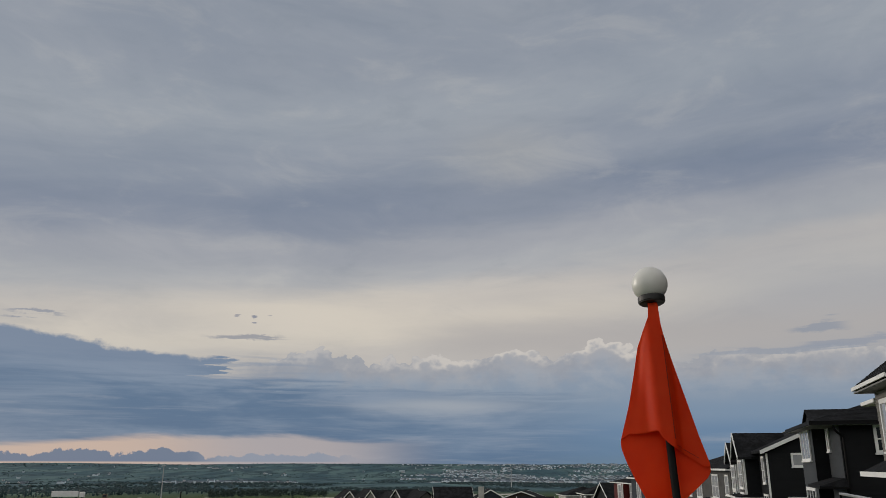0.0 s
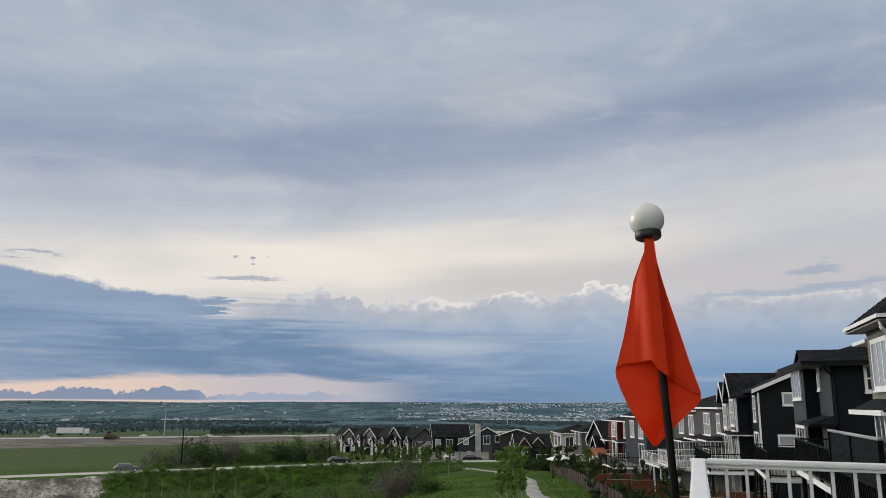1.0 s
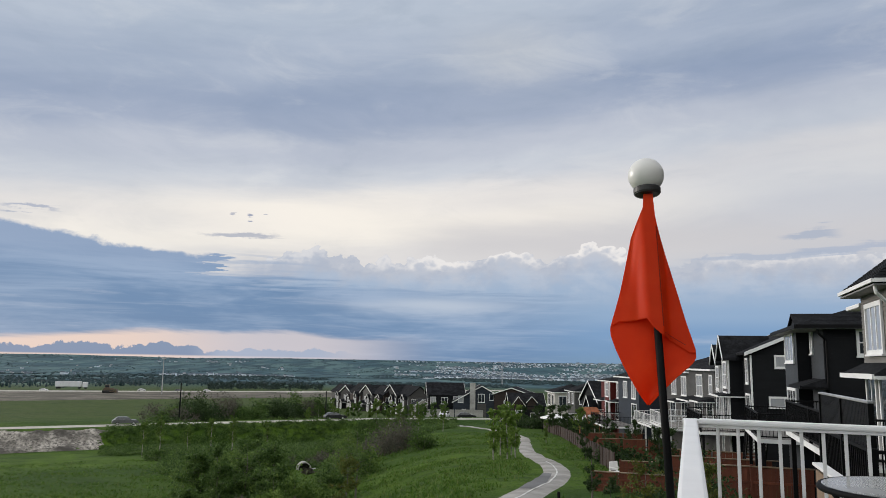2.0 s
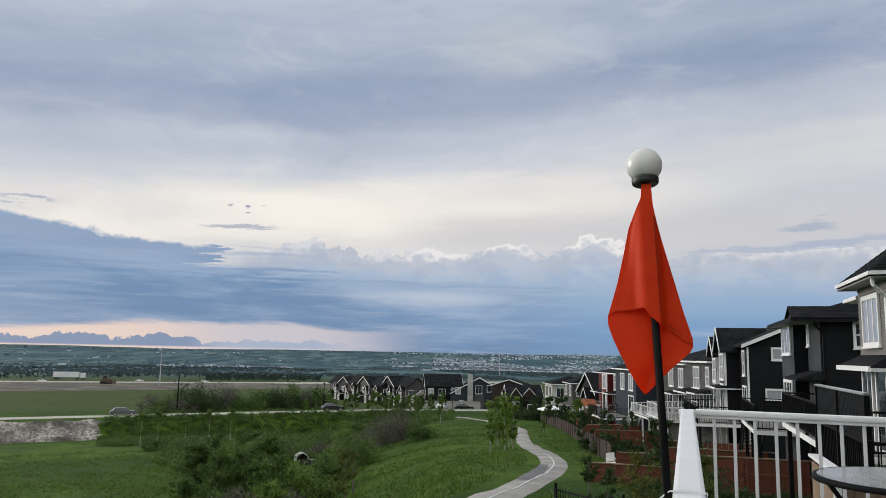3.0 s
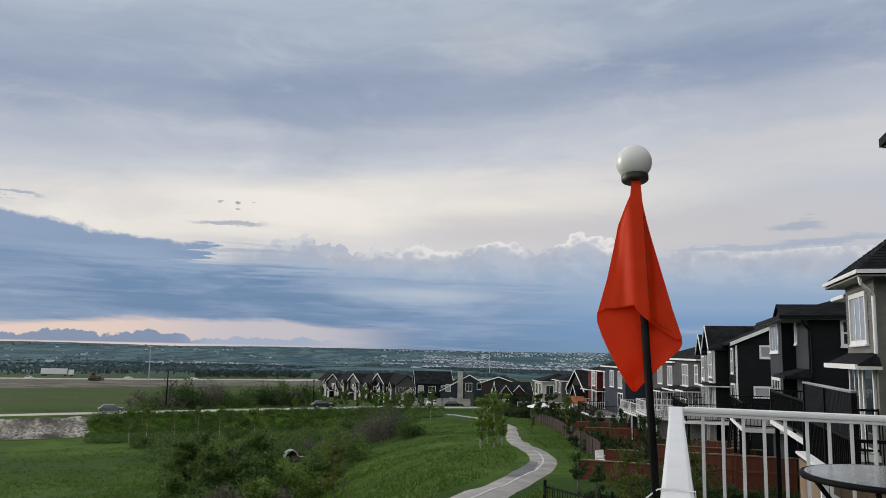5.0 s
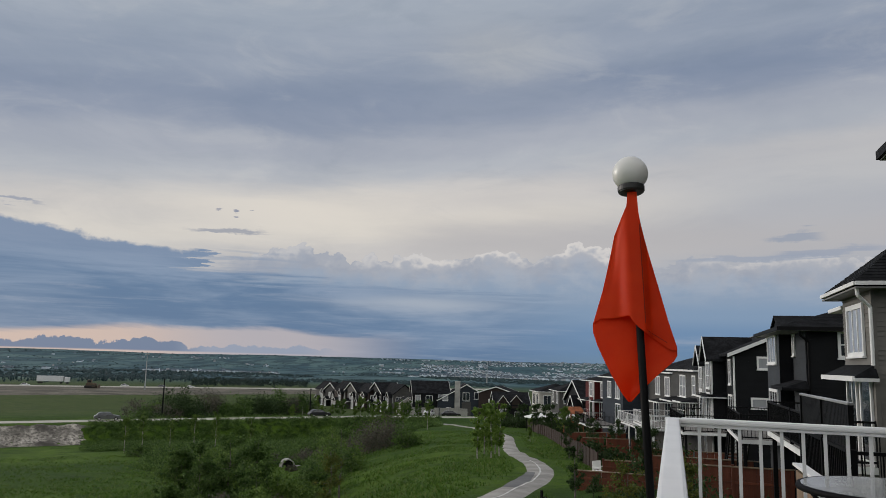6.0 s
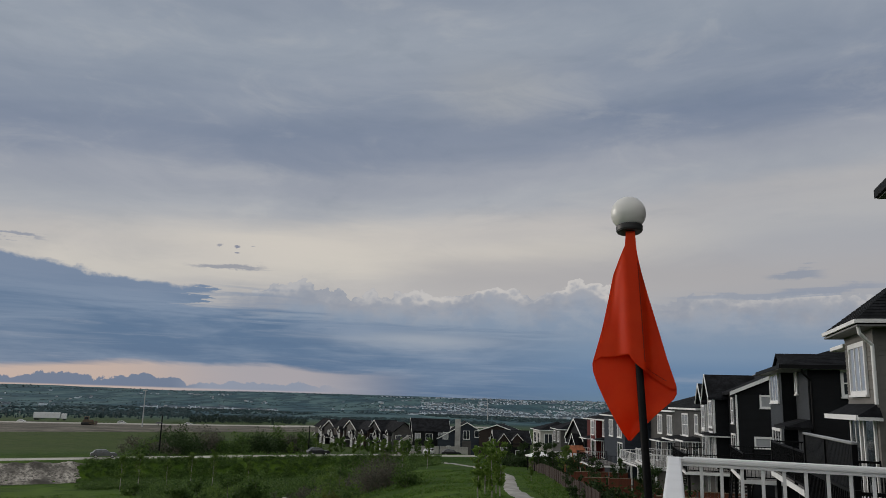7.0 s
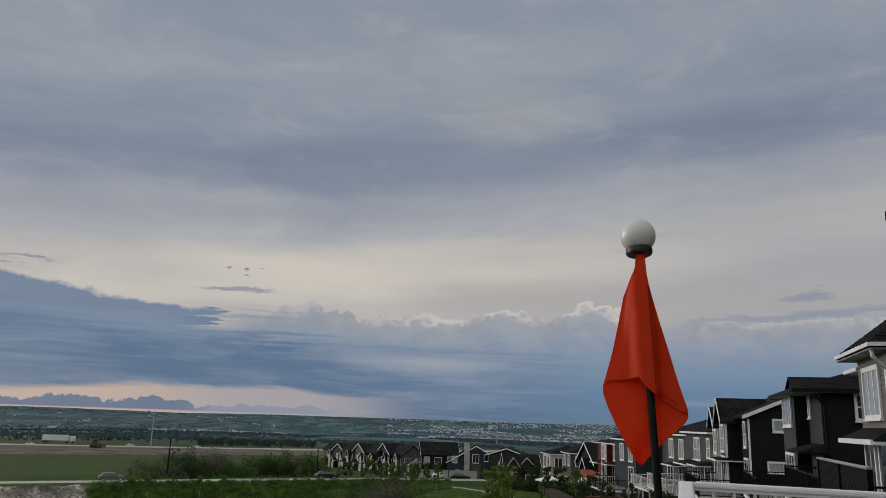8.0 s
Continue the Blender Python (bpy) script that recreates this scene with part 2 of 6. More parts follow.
def grass_material():
    m, t, b, w = material("grass")
    big = noise_at(t, w, 0.035, 5, 0.6, 0.8)
    mid = noise_at(t, w, 0.28, 5, 0.65, 0.5)
    small = noise_at(t, scaled(t, w, 1, 0.6, 1), 3.2, 6, 0.7)
    col = mixed(big.step(0.32, 0.68), (0.029, 0.066, 0.008), (0.080, 0.142, 0.015))
    col = mixed(mid.step(0.48, 0.66) * 0.75, col, (0.028, 0.058, 0.009))
    col = mixed(mid.step(0.42, 0.25) * 0.5, col, (0.150, 0.212, 0.032))
    col = mixed(small.step(0.45, 0.7) * 0.55, col, (0.020, 0.042, 0.009))
    # farther off: crops, pasture and wood in the valley, aerial haze put into its blue-teal
    sep = t.nodes.new("ShaderNodeSeparateXYZ")
    t.links.new(w, sep.inputs[0])
    x, y = Val(t, sep.outputs[0]), Val(t, sep.outputs[1])
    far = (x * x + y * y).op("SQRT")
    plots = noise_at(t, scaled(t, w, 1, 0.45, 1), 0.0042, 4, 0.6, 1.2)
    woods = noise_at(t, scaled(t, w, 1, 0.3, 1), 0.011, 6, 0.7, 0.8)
    hazy_vale = mixed(plots.step(0.4, 0.6), (0.040, 0.090, 0.114), (0.092, 0.160, 0.164))
    hazy_vale = mixed(woods.step(0.47, 0.58) * 0.85, hazy_vale, (0.026, 0.058, 0.078))
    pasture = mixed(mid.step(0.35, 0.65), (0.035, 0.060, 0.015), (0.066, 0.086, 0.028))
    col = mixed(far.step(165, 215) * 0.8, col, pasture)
    col = mixed(far.step(430, 800), col, hazy_vale)
    t.links.new(col.sock, b.inputs["Base Color"])
    b.inputs["Roughness"].default_value = 0.9
    b.inputs["Specular IOR Level"].default_value = 0.1
    relief(t, b, small + mid * 2.0, 0.8, 0.25)
    return m


def boards_material(name, col, rough=0.55):
    """Painted lap siding: streaked a little by weather."""
    return plain(name, col, rough, grain=0.10, scale=5.0, bump=0.06, stretch=(1, 1, 3.5), spec=0.1)


def glass_material(name, tint=(0.02, 0.025, 0.03)):
    m, t, b, w = material(name)
    n = noise_at(t, w, 0.8, 3)
    col = mixed(n.step(0.35, 0.65), tint, tuple(c * 2.2 for c in tint))
    t.links.new(col.sock, b.inputs["Base Color"])
    b.inputs["Roughness"].default_value = 0.06
    b.inputs["Specular IOR Level"].default_value = 0.9
    return m


GRASS = grass_material()

ROAD = plain("road_gravel", (0.44, 0.42, 0.38), 0.9, grain=0.15, scale=2.0, bump=0.2, spec=0.2)
PATHWAY = plain("path_asphalt", (0.36, 0.345, 0.325), 0.9, grain=0.18, scale=4.0, bump=0.2, spec=0.2)
PATCHED = plain("patched_asphalt", (0.17, 0.17, 0.175), 0.9, grain=0.15, scale=4.0, bump=0.2, spec=0.2)
LINE = plain("line_paint", (0.62, 0.62, 0.6), 0.8, grain=0.15, scale=6.0)
DIRT = plain("bare_soil", (0.155, 0.142, 0.118), 0.95, grain=0.35, scale=0.5, bump=0.5, spec=0.1)
GRAVEL = plain("gravel_bank", (0.40, 0.37, 0.33), 0.95, grain=0.5, scale=2.2, bump=0.8, spec=0.1)
VINYL = plain("white_vinyl", (0.86, 0.86, 0.86), 0.38, grain=0.03, scale=20, bump=0.02)
TRIM = plain("white_trim", (0.88, 0.88, 0.87), 0.5, grain=0.05, scale=9, bump=0.03)
BLACK = plain("black_metal", (0.007, 0.007, 0.008), 0.6, grain=0.2, scale=20, bump=0.03, spec=0.12)
COLLAR = plain("black_plastic", (0.02, 0.02, 0.02), 0.5, grain=0.2, scale=60, bump=0.05)
SHINGLE = plain("dark_shingles", (0.020, 0.021, 0.024), 0.92, grain=0.4, scale=9, bump=0.5, stretch=(1, 1, 1), spec=0.1)
SOFFIT = plain("grey_soffit", (0.22, 0.22, 0.22), 0.7, grain=0.08, scale=6)
GLASS = glass_material("window_glass")
CURTAIN = plain("pale_blinds", (0.45, 0.46, 0.48), 0.7, grain=0.08, scale=10, bump=0.02)
FENCE = plain("red_brown_fence", (0.20, 0.052, 0.024), 0.7, grain=0.3, scale=6, bump=0.15, stretch=(3, 3, 0.4), by_piece=0.6)
TANWOOD = plain("tan_wood", (0.27, 0.185, 0.12), 0.7, grain=0.25, scale=6, bump=0.12, stretch=(3, 3, 0.5))
DECKING = plain("grey_decking", (0.30, 0.28, 0.26), 0.75, grain=0.2, scale=6, bump=0.1, stretch=(4, 0.4, 4), by_piece=0.3)
BARK = plain("bark", (0.17, 0.15, 0.13), 0.9, grain=0.4, scale=9, bump=0.5)
PALEBARK = plain("pale_bark", (0.42, 0.40, 0.34), 0.85, grain=0.4, scale=12, bump=0.3)
CONCRETE = plain("concrete", (0.42, 0.41, 0.39), 0.85, grain=0.2, scale=5, bump=0.2)
# near-black colour for the shade inside the culvert's mouth
DARKHOLE = plain("hole_shade", (0.01, 0.01, 0.01), 0.95, grain=0.2)
STEEL = plain("galvanised_steel", (0.5, 0.5, 0.5), 0.45, 0.7, grain=0.15, scale=6)
LEAF = foliage("leaves", (0.031, 0.068, 0.014), (0.138, 0.224, 0.054))
LEAF_FRESH = foliage("fresh_leaves", (0.068, 0.126, 0.022), (0.178, 0.262, 0.058))
LEAF_BRIGHT = foliage("young_leaves", (0.095, 0.170, 0.028), (0.225, 0.330, 0.070))
LEAF_YELLOW = foliage("yellowing_leaves", (0.060, 0.080, 0.018), (0.140, 0.165, 0.032), (0.160, 0.160, 0.028))
LEAF_GREY = foliage("grey_willow_leaves", (0.060, 0.062, 0.045), (0.135, 0.130, 0.100), (0.15, 0.12, 0.10))
LEAF_DARK = foliage("dark_garden_leaves", (0.016, 0.036, 0.010), (0.062, 0.105, 0.032))
NEEDLE = foliage("needles", (0.022, 0.040, 0.036), (0.050, 0.078, 0.066))
WALLS = {
    "charcoal": boards_material("charcoal_siding", (0.012, 0.013, 0.015)),
    "navy": boards_material("blue_grey_siding", (0.035, 0.043, 0.055)),
    "slate": boards_material("slate_siding", (0.055, 0.060, 0.066)),
    "grey": boards_material("grey_siding", (0.085, 0.083, 0.080)),
    "taupe": boards_material("taupe_siding", (0.20, 0.19, 0.175)),
    "red": boards_material("dark_red_siding", (0.115, 0.020, 0.018)),
    "cream": boards_material("cream_siding", (0.55, 0.53, 0.49)),
    "brown": boards_material("brown_siding", (0.045, 0.034, 0.030)),
}
CAR_PAINT = {k: plain(k + "_car_paint", c, 0.3, 0.3, grain=0.04, scale=3, bump=0) for k, c in
             {"silver": (0.13, 0.135, 0.14), "black": (0.02, 0.02, 0.025), "white": (0.75, 0.75, 0.75)}.items()}
RUBBER = plain("rubber", (0.02, 0.02, 0.02), 0.8, grain=0.2)


def flag_material():
    """Thin orange nylon, through which the sky behind glows."""
    m, t, b, w = material("orange_nylon")
    n = noise_at(t, w, 9.0, 4)
    weave = noise_at(t, scaled(t, w, 300, 300, 300), 1.0, 2)
    col = mixed(n.step(0.3, 0.7), (0.80, 0.050, 0.006), (0.86, 0.068, 0.009))
    t.links.new(col.sock, b.inputs["Base Color"])
    b.inputs["Roughness"].default_value = 0.55
    b.inputs["Specular IOR Level"].default_value = 0.2
    relief(t, b, weave, 0.08, 0.002)
    tr = t.nodes.new("ShaderNodeBsdfTranslucent")
    t.links.new(mixed(n.step(0.3, 0.7), (0.92, 0.085, 0.008), (0.98, 0.12, 0.012)).sock, tr.inputs["Color"])
    mx = t.nodes.new("ShaderNodeMixShader")
    mx.inputs[0].default_value = 0.38
    t.links.new(b.outputs[0], mx.inputs[1])
    t.links.new(tr.outputs[0], mx.inputs[2])
    t.links.new(mx.outputs[0], t.nodes["Material Output"].inputs["Surface"])
    return m


FLAG = flag_material()
THREAD = plain("dark_orange_thread", (0.30, 0.020, 0.006), 0.8, grain=0.2, scale=200, bump=0.0)
GLOBE = plain("opal_globe", (0.80, 0.79, 0.76), 0.36, grain=0.02, scale=10, bump=0.0, spec=0.6)


# ---- building blocks ----
def part(name, bm, mat, parent=None, label="", smooth=False):
    """Links a bmesh as one mesh object under a thing or a part."""
    me = bpy.data.meshes.new(name)
    bm.normal_update()
    bm.to_mesh(me)
    bm.free()
    return mesh_part(name, me, mat, parent, label, smooth)


def mesh_part(name, me, mat, parent=None, label="", smooth=False):
    for m in (mat if isinstance(mat, (list, tuple)) else [mat]):
        me.materials.append(m)
    if smooth:
        me.shade_smooth()
    ob = new(name, me)
    if parent:
        ob.parent = parent
    if label:
        ob["label"] = label
    return ob


def thing(name, m, label, category, group="", kind=""):
    e = new(name)
    e.empty_display_size = 0.3
    e.matrix_world = m
    return tagged(e, label, category, group, kind)


def row_pose(u, v, z=0.0, turn=0.0):
    """A pose in the row's own plan: u along it, v to its right."""
    return pose(u * math.sin(A) + v * math.cos(A), u * math.cos(A) - v * math.sin(A), z, 0, 0, turn - math.degrees(A))


def box(bm, x0, x1, y0, y1, z0, z1, bevel=0.0):
    r = bmesh.ops.create_cube(bm, size=1.0, matrix=Matrix.Translation(((x0 + x1) / 2, (y0 + y1) / 2, (z0 + z1) / 2)) @ Matrix.Diagonal((abs(x1 - x0), abs(y1 - y0), abs(z1 - z0), 1)))
    if bevel:
        es = list({e for v in r["verts"] for e in v.link_edges})
        bmesh.ops.bevel(bm, geom=es, offset=bevel, segments=2, affect="EDGES", profile=0.6)
    return bm


def boxed(*a, bevel=0.0):
    return box(bmesh.new(), *a, bevel=bevel)


def tube(bm, a, b, r0, r1=None, n=10):
    a, b = Vector(a), Vector(b)
    q = (b - a).to_track_quat("Z", "Y").to_matrix().to_4x4()
    bmesh.ops.create_cone(bm, segments=n, radius1=r0, radius2=r0 if r1 is None else r1, depth=(b - a).length, cap_ends=True, matrix=Matrix.Translation((a + b) / 2) @ q)
    return bm


def poly(bm, pts):
    return bm.faces.new([bm.verts.new(p) for p in pts])


def sheet_mesh(name, verts, faces):
    me = bpy.data.meshes.new(name)
    me.from_pydata(verts, [], faces)
    me.update()
    return me


# ---- ground ----
def smooth(lo, hi, x):
    k = min(1.0, max(0.0, (x - lo) / (hi - lo)))
    return k * k * (3 - 2 * k)


BENCH = [(0, -2.9), (15, -3.0), (27, -3.5), (41, -4.7), (60, -5.8), (80, -6.9), (120, -8.7), (160, -10.8), (200, -12.8), (260, -14.4), (400, -16.2),
         (650, -18.5), (1100, -27), (1800, -38), (2600, -44), (3200, -36), (3700, -14), (4150, 4), (4500, 6)]
ROADLINE = [(-190, 70), (-110, 107), (-72, 125), (-52, 135), (-30, 144), (-10, 153), (12, 164), (40, 182)]
ROAD_Z = [-10.7, -10.4, -10.15, -10.05, -9.8, -9.65, -10.1, -11.6]


def along(line, x, y):
    """Distance to a line of points, and how far along it (index with fraction), and the side."""
    best = (1e9, 0.0, 1)
    for i in range(len(line) - 1):
        (ax, ay), (bx, by) = line[i], line[i + 1]
        dx, dy = bx - ax, by - ay
        k = min(1.0, max(0.0, ((x - ax) * dx + (y - ay) * dy) / (dx * dx + dy * dy)))
        d = math.hypot(x - ax - k * dx, y - ay - k * dy)
        if d < best[0]:
            best = (d, i + k, 1 if dx * (y - ay) - dy * (x - ax) > 0 else -1)
    return best


def profile(r):
    for (a, za), (b, zb) in zip(BENCH, BENCH[1:]):
        if r <= b:
            return za + (zb - za) * (r - a) / (b - a)
    return BENCH[-1][1]


def base_z(x, y):
    r, a = math.hypot(x, y), math.degrees(math.atan2(x, y))
    z = profile(r)
    if r < 700:
        z = (z + profile(max(0, r - 6)) + profile(r + 6)) / 3
    ahead = smooth(95, 70, abs(a))
    d, k, side = along(ROADLINE, x, y) if r < 320 else (400, 0, 1)
    beyond = smooth(30, 0, d) if side > 0 else 1.0
    dip = smooth(3, -10, a) * smooth(14, 45, r) * beyond * ahead * smooth(320, 250, r)
    z -= 3.5 * dip
    if r < 260:
        z += 0.35 * dip * noise.noise(Vector((x * 0.06, y * 0.06, 1)))
        z += 0.10 * noise.noise(Vector((x * 0.35, y * 0.35, 4))) * smooth(10, 30, r)
        if d < 22:
            rz = ROAD_Z[int(k)] + (ROAD_Z[min(int(k) + 1, 7)] - ROAD_Z[int(k)]) * (k - int(k))
            z += (rz - z) * smooth(11.0, 4.2, d)
    elif r > 500:
        z += min(1, (r - 500) / 1500) * 9 * noise.noise(Vector((x * 0.0011, y * 0.0011, 2))) + min(1, (r - 500) / 2500) * 4 * noise.noise(Vector((x * 0.004, y * 0.004, 7)))
    return z


def build_ground():
    rings = [0.0, 4.0]
    while rings[-1] < 4600:
        r = rings[-1]
        rings.append(r + max(0.9, r * 0.018))
    angles = []
    a = -180.0
    while a < 180:
        angles.append(a)
        a += 0.5 if -40 <= a < 40 else 5.0
    verts = [(0, 0, base_z(0, 0))]
    for r in rings[1:]:
        for a in angles:
            x, y = r * math.sin(radians(a)), r * math.cos(radians(a))
            verts.append((x, y, base_z(x, y)))
    n = len(angles)
    faces = [(0, 1 + (j + 1) % n, 1 + j) for j in range(n)]
    for i in range(len(rings) - 2):
        p, q = 1 + i * n, 1 + (i + 1) * n
        faces += [(p + j, p + (j + 1) % n, q + (j + 1) % n, q + j) for j in range(n)]
    me = sheet_mesh("ground", verts, faces)
    me.flip_normals()
    tagged(mesh_part("ground", me, GRASS, smooth=True), "rolling green grassland falling into a wide valley tinted blue for haze", "ground", kind="structure")


build_ground()


def ribbon(name, line, widths, mat, lift, label, kind="structure", step=1.2, category="road", cols=4):
    """A strip that lies on the ground along a smooth line."""
    pts = []
    for i in range(len(line) - 1):
        p0, p1, p2, p3 = (Vector(line[max(0, min(len(line) - 1, i + k))]) for k in (-1, 0, 1, 2))
        count = max(2, int((p2 - p1).length / step))
        for j in range(count):
            t = j / count
            pts.append(((p1 * 2 + (p2 - p0) * t + (p0 * 2 - p1 * 5 + p2 * 4 - p3) * t * t + (-p0 + p1 * 3 - p2 * 3 + p3) * t ** 3) * 0.5, i + t))
    pts.append((Vector(line[-1]), len(line) - 1))
    verts, faces = [], []
    for k, (p, i) in enumerate(pts):
        d = (pts[min(k + 1, len(pts) - 1)][0] - pts[max(k - 1, 0)][0]).normalized()
        s = Vector((d.y, -d.x))
        w = widths[int(i)] + (widths[min(int(i) + 1, len(widths) - 1)] - widths[int(i)]) * (i - int(i))
        for c in range(cols + 1):
            q = p + s * w * (c / cols - 0.5)
            edge = cols > 2 and c in (0, cols)
            verts.append((q.x, q.y, base_z(q.x, q.y) + (-0.03 if edge else lift)))
    m = cols + 1
    for k in range(len(pts) - 1):
        faces += [(k * m + c, k * m + c + 1, (k + 1) * m + c + 1, (k + 1) * m + c) for c in range(cols)]
    return tagged(mesh_part(name, sheet_mesh(name, verts, faces), mat, smooth=True), label, category, kind=kind)


def at_az(az, d):
    return (d * math.sin(radians(az)), d * math.cos(radians(az)))


ribbon("road", ROADLINE, [5.2] * 8, ROAD, 0.06, "pale grey road crossing on a low embankment")
# the winding footpath
PATHLINE = [at_az(-6, 19), at_az(0.5, 24), at_az(4.9, 29.5), at_az(7.5, 37.7), at_az(8.55, 44), at_az(8.85, 48.5), at_az(8.7, 53), at_az(8.1, 59), at_az(7.25, 65.5), at_az(6.7, 74), at_az(6.6, 88), at_az(6.35, 101), at_az(4.6, 118), at_az(2.4, 138), at_az(1.0, 150)]
ribbon("footpath", PATHLINE, [2.3, 2.3, 2.2, 2.0, 2.0, 2.0, 2.0, 2.0, 2.0, 1.7, 1.4, 1.3, 1.3, 1.5, 1.8], PATHWAY, 0.06, "grey asphalt footpath winding down through the grass", category="path", step=0.6)
ribbon("path_line", PATHLINE[:8], [0.10] * 8, LINE, 0.075, "worn pale centre line on the footpath", category="line", step=0.5, cols=1)
ribbon("path_patch", [at_az(6.6, 36.5), at_az(7.6, 42.0), at_az(8.2, 47.5)], [0.6, 0.8, 0.5], PATCHED, 0.068, "dark asphalt patch mending the footpath", category="patch", step=0.6, cols=2)
# bare works and the highway beyond the road
ribbon("bare_ground", [(-330, 330), (-215, 345), (-130, 375), (-60, 405), (10, 450)], [170, 150, 110, 60, 16], DIRT, 0.22, "brown bare soil of roadworks beyond the road", category="soil", step=6, cols=30)


def gravel_slope():
    """Washed-out gravel below the road: a lumpy skin that dives under the grass at its ragged rim."""
    n, m, verts, faces = 90, 22, [], []
    for i in range(n + 1):
        a = -33 + 10.95 * i / n
        for j in range(m + 1):
            x, y = at_az(a, 131.5 + 8.0 * j / m)
            rim = min(1.0, min(j, m - j) / 4, (n - i) / 12)
            lump = noise.noise(Vector((x * 0.5, y * 0.5, 3))) * 0.35 + noise.noise(Vector((x * 1.7, y * 1.7, 8))) * 0.14
            verts.append((x, y, base_z(x, y) - 0.35 + 0.75 * rim + lump * 1.1))
    for i in range(n):
        for j in range(m):
            k = i * (m + 1) + j
            faces.append((k, k + m + 1, k + m + 2, k + 1))
    tagged(mesh_part("gravel_slope", sheet_mesh("gravel_slope", verts, faces), GRAVEL), "grey gravel slope washed out below the road", "gravel", kind="structure")


gravel_slope()
ribbon("highway", [(-420, 345), (-260, 385), (-130, 420), (-40, 470), (60, 560)], [18] * 5, ROAD, 0.45, "distant pale highway", step=8, cols=4)


# ---- the deck: railing, table, flag ----
FLOOR, RAIL = 0.17, 1.125


def deck():
    d = thing("deck", row_pose(0, 0), "grey plank deck of a house behind a white railing", "deck", kind="structure")
    x = 0.0
    while x < 3.7:
        part("plank", boxed(x - 0.02, x + 0.118, -3.0, 5.42, FLOOR - 0.03, FLOOR), DECKING, d)
        x += 0.145
    part("fascia", boxed(-0.05, 3.83, 5.425, 5.46, FLOOR - 0.28, FLOOR + 0.0), TRIM, d)
    part("side_fascia", boxed(-0.085, -0.05, -3.0, 5.46, FLOOR - 0.28, FLOOR), TRIM, d)
    for px, py in ((0.1, 5.2), (2.2, 5.2), (3.7, 5.2), (0.1, 1.0), (0.1, -2.8)):
        wx, wy = px * math.cos(A) + py * math.sin(A), -px * math.sin(A) + py * math.cos(A)
        part("support_post", boxed(px - 0.07, px + 0.07, py - 0.07, py + 0.07, base_z(wx, wy) - 0.2, FLOOR - 0.031), TRIM, d)


def rail_section(name, x0, y0, x1, y1, pitch, label):
    """A length of white railing with square balusters, from post to post."""
    length, turn = math.hypot(x1 - x0, y1 - y0), math.degrees(math.atan2(y1 - y0, x1 - x0))
    r = thing(name, row_pose(y0, x0, 0.0, turn), label, "railing", "deck railing")
    top = bmesh.new()
    box(top, 0, length, -0.040, 0.040, RAIL - 0.036, RAIL, bevel=0.012)
    box(top, 0, length, -0.026, 0.026, RAIL - 0.056, RAIL - 0.0365, bevel=0.004)
    part("top_rail", top, VINYL, r)
    part("bottom_rail", boxed(0, length, -0.022, 0.022, FLOOR + 0.07, FLOOR + 0.11, bevel=0.005), VINYL, r)
    k = pitch * 0.95
    me = None
    while k < length - 0.05:
        if me is None:
            first = part("baluster", boxed(-0.0105, 0.0105, -0.0105, 0.0105, FLOOR + 0.105, RAIL - 0.055, bevel=0.003), VINYL, r)
            first.location.x, me = k, first.data
        else:
            o = new("baluster", me)
            o.parent, o.location = r, (k, 0, 0)
        k += pitch
    return r


def post(u, v):
    p = thing("railing_post", row_pose(u, v), "square white vinyl railing post with flat cap", "post", "deck posts")
    part("shaft", boxed(-0.045, 0.045, -0.045, 0.045, FLOOR, RAIL - 0.085, bevel=0.006), VINYL, p)
    part("cap", boxed(-0.05, 0.05, -0.05, 0.05, RAIL - 0.085, RAIL - 0.004, bevel=0.01), VINYL, p)


deck()
CORNER_U, CORNER_V = 5.37, 0.06
rail_section("end_railing", CORNER_V + 0.05, CORNER_U, 3.83, CORNER_U - 0.47, 0.122, "white vinyl railing with square balusters across the deck's end")
rail_section("side_railing", CORNER_V, CORNER_U - 0.05, -0.03, -2.6, 0.122, "white vinyl railing along the deck's open side")
post(CORNER_U, CORNER_V)


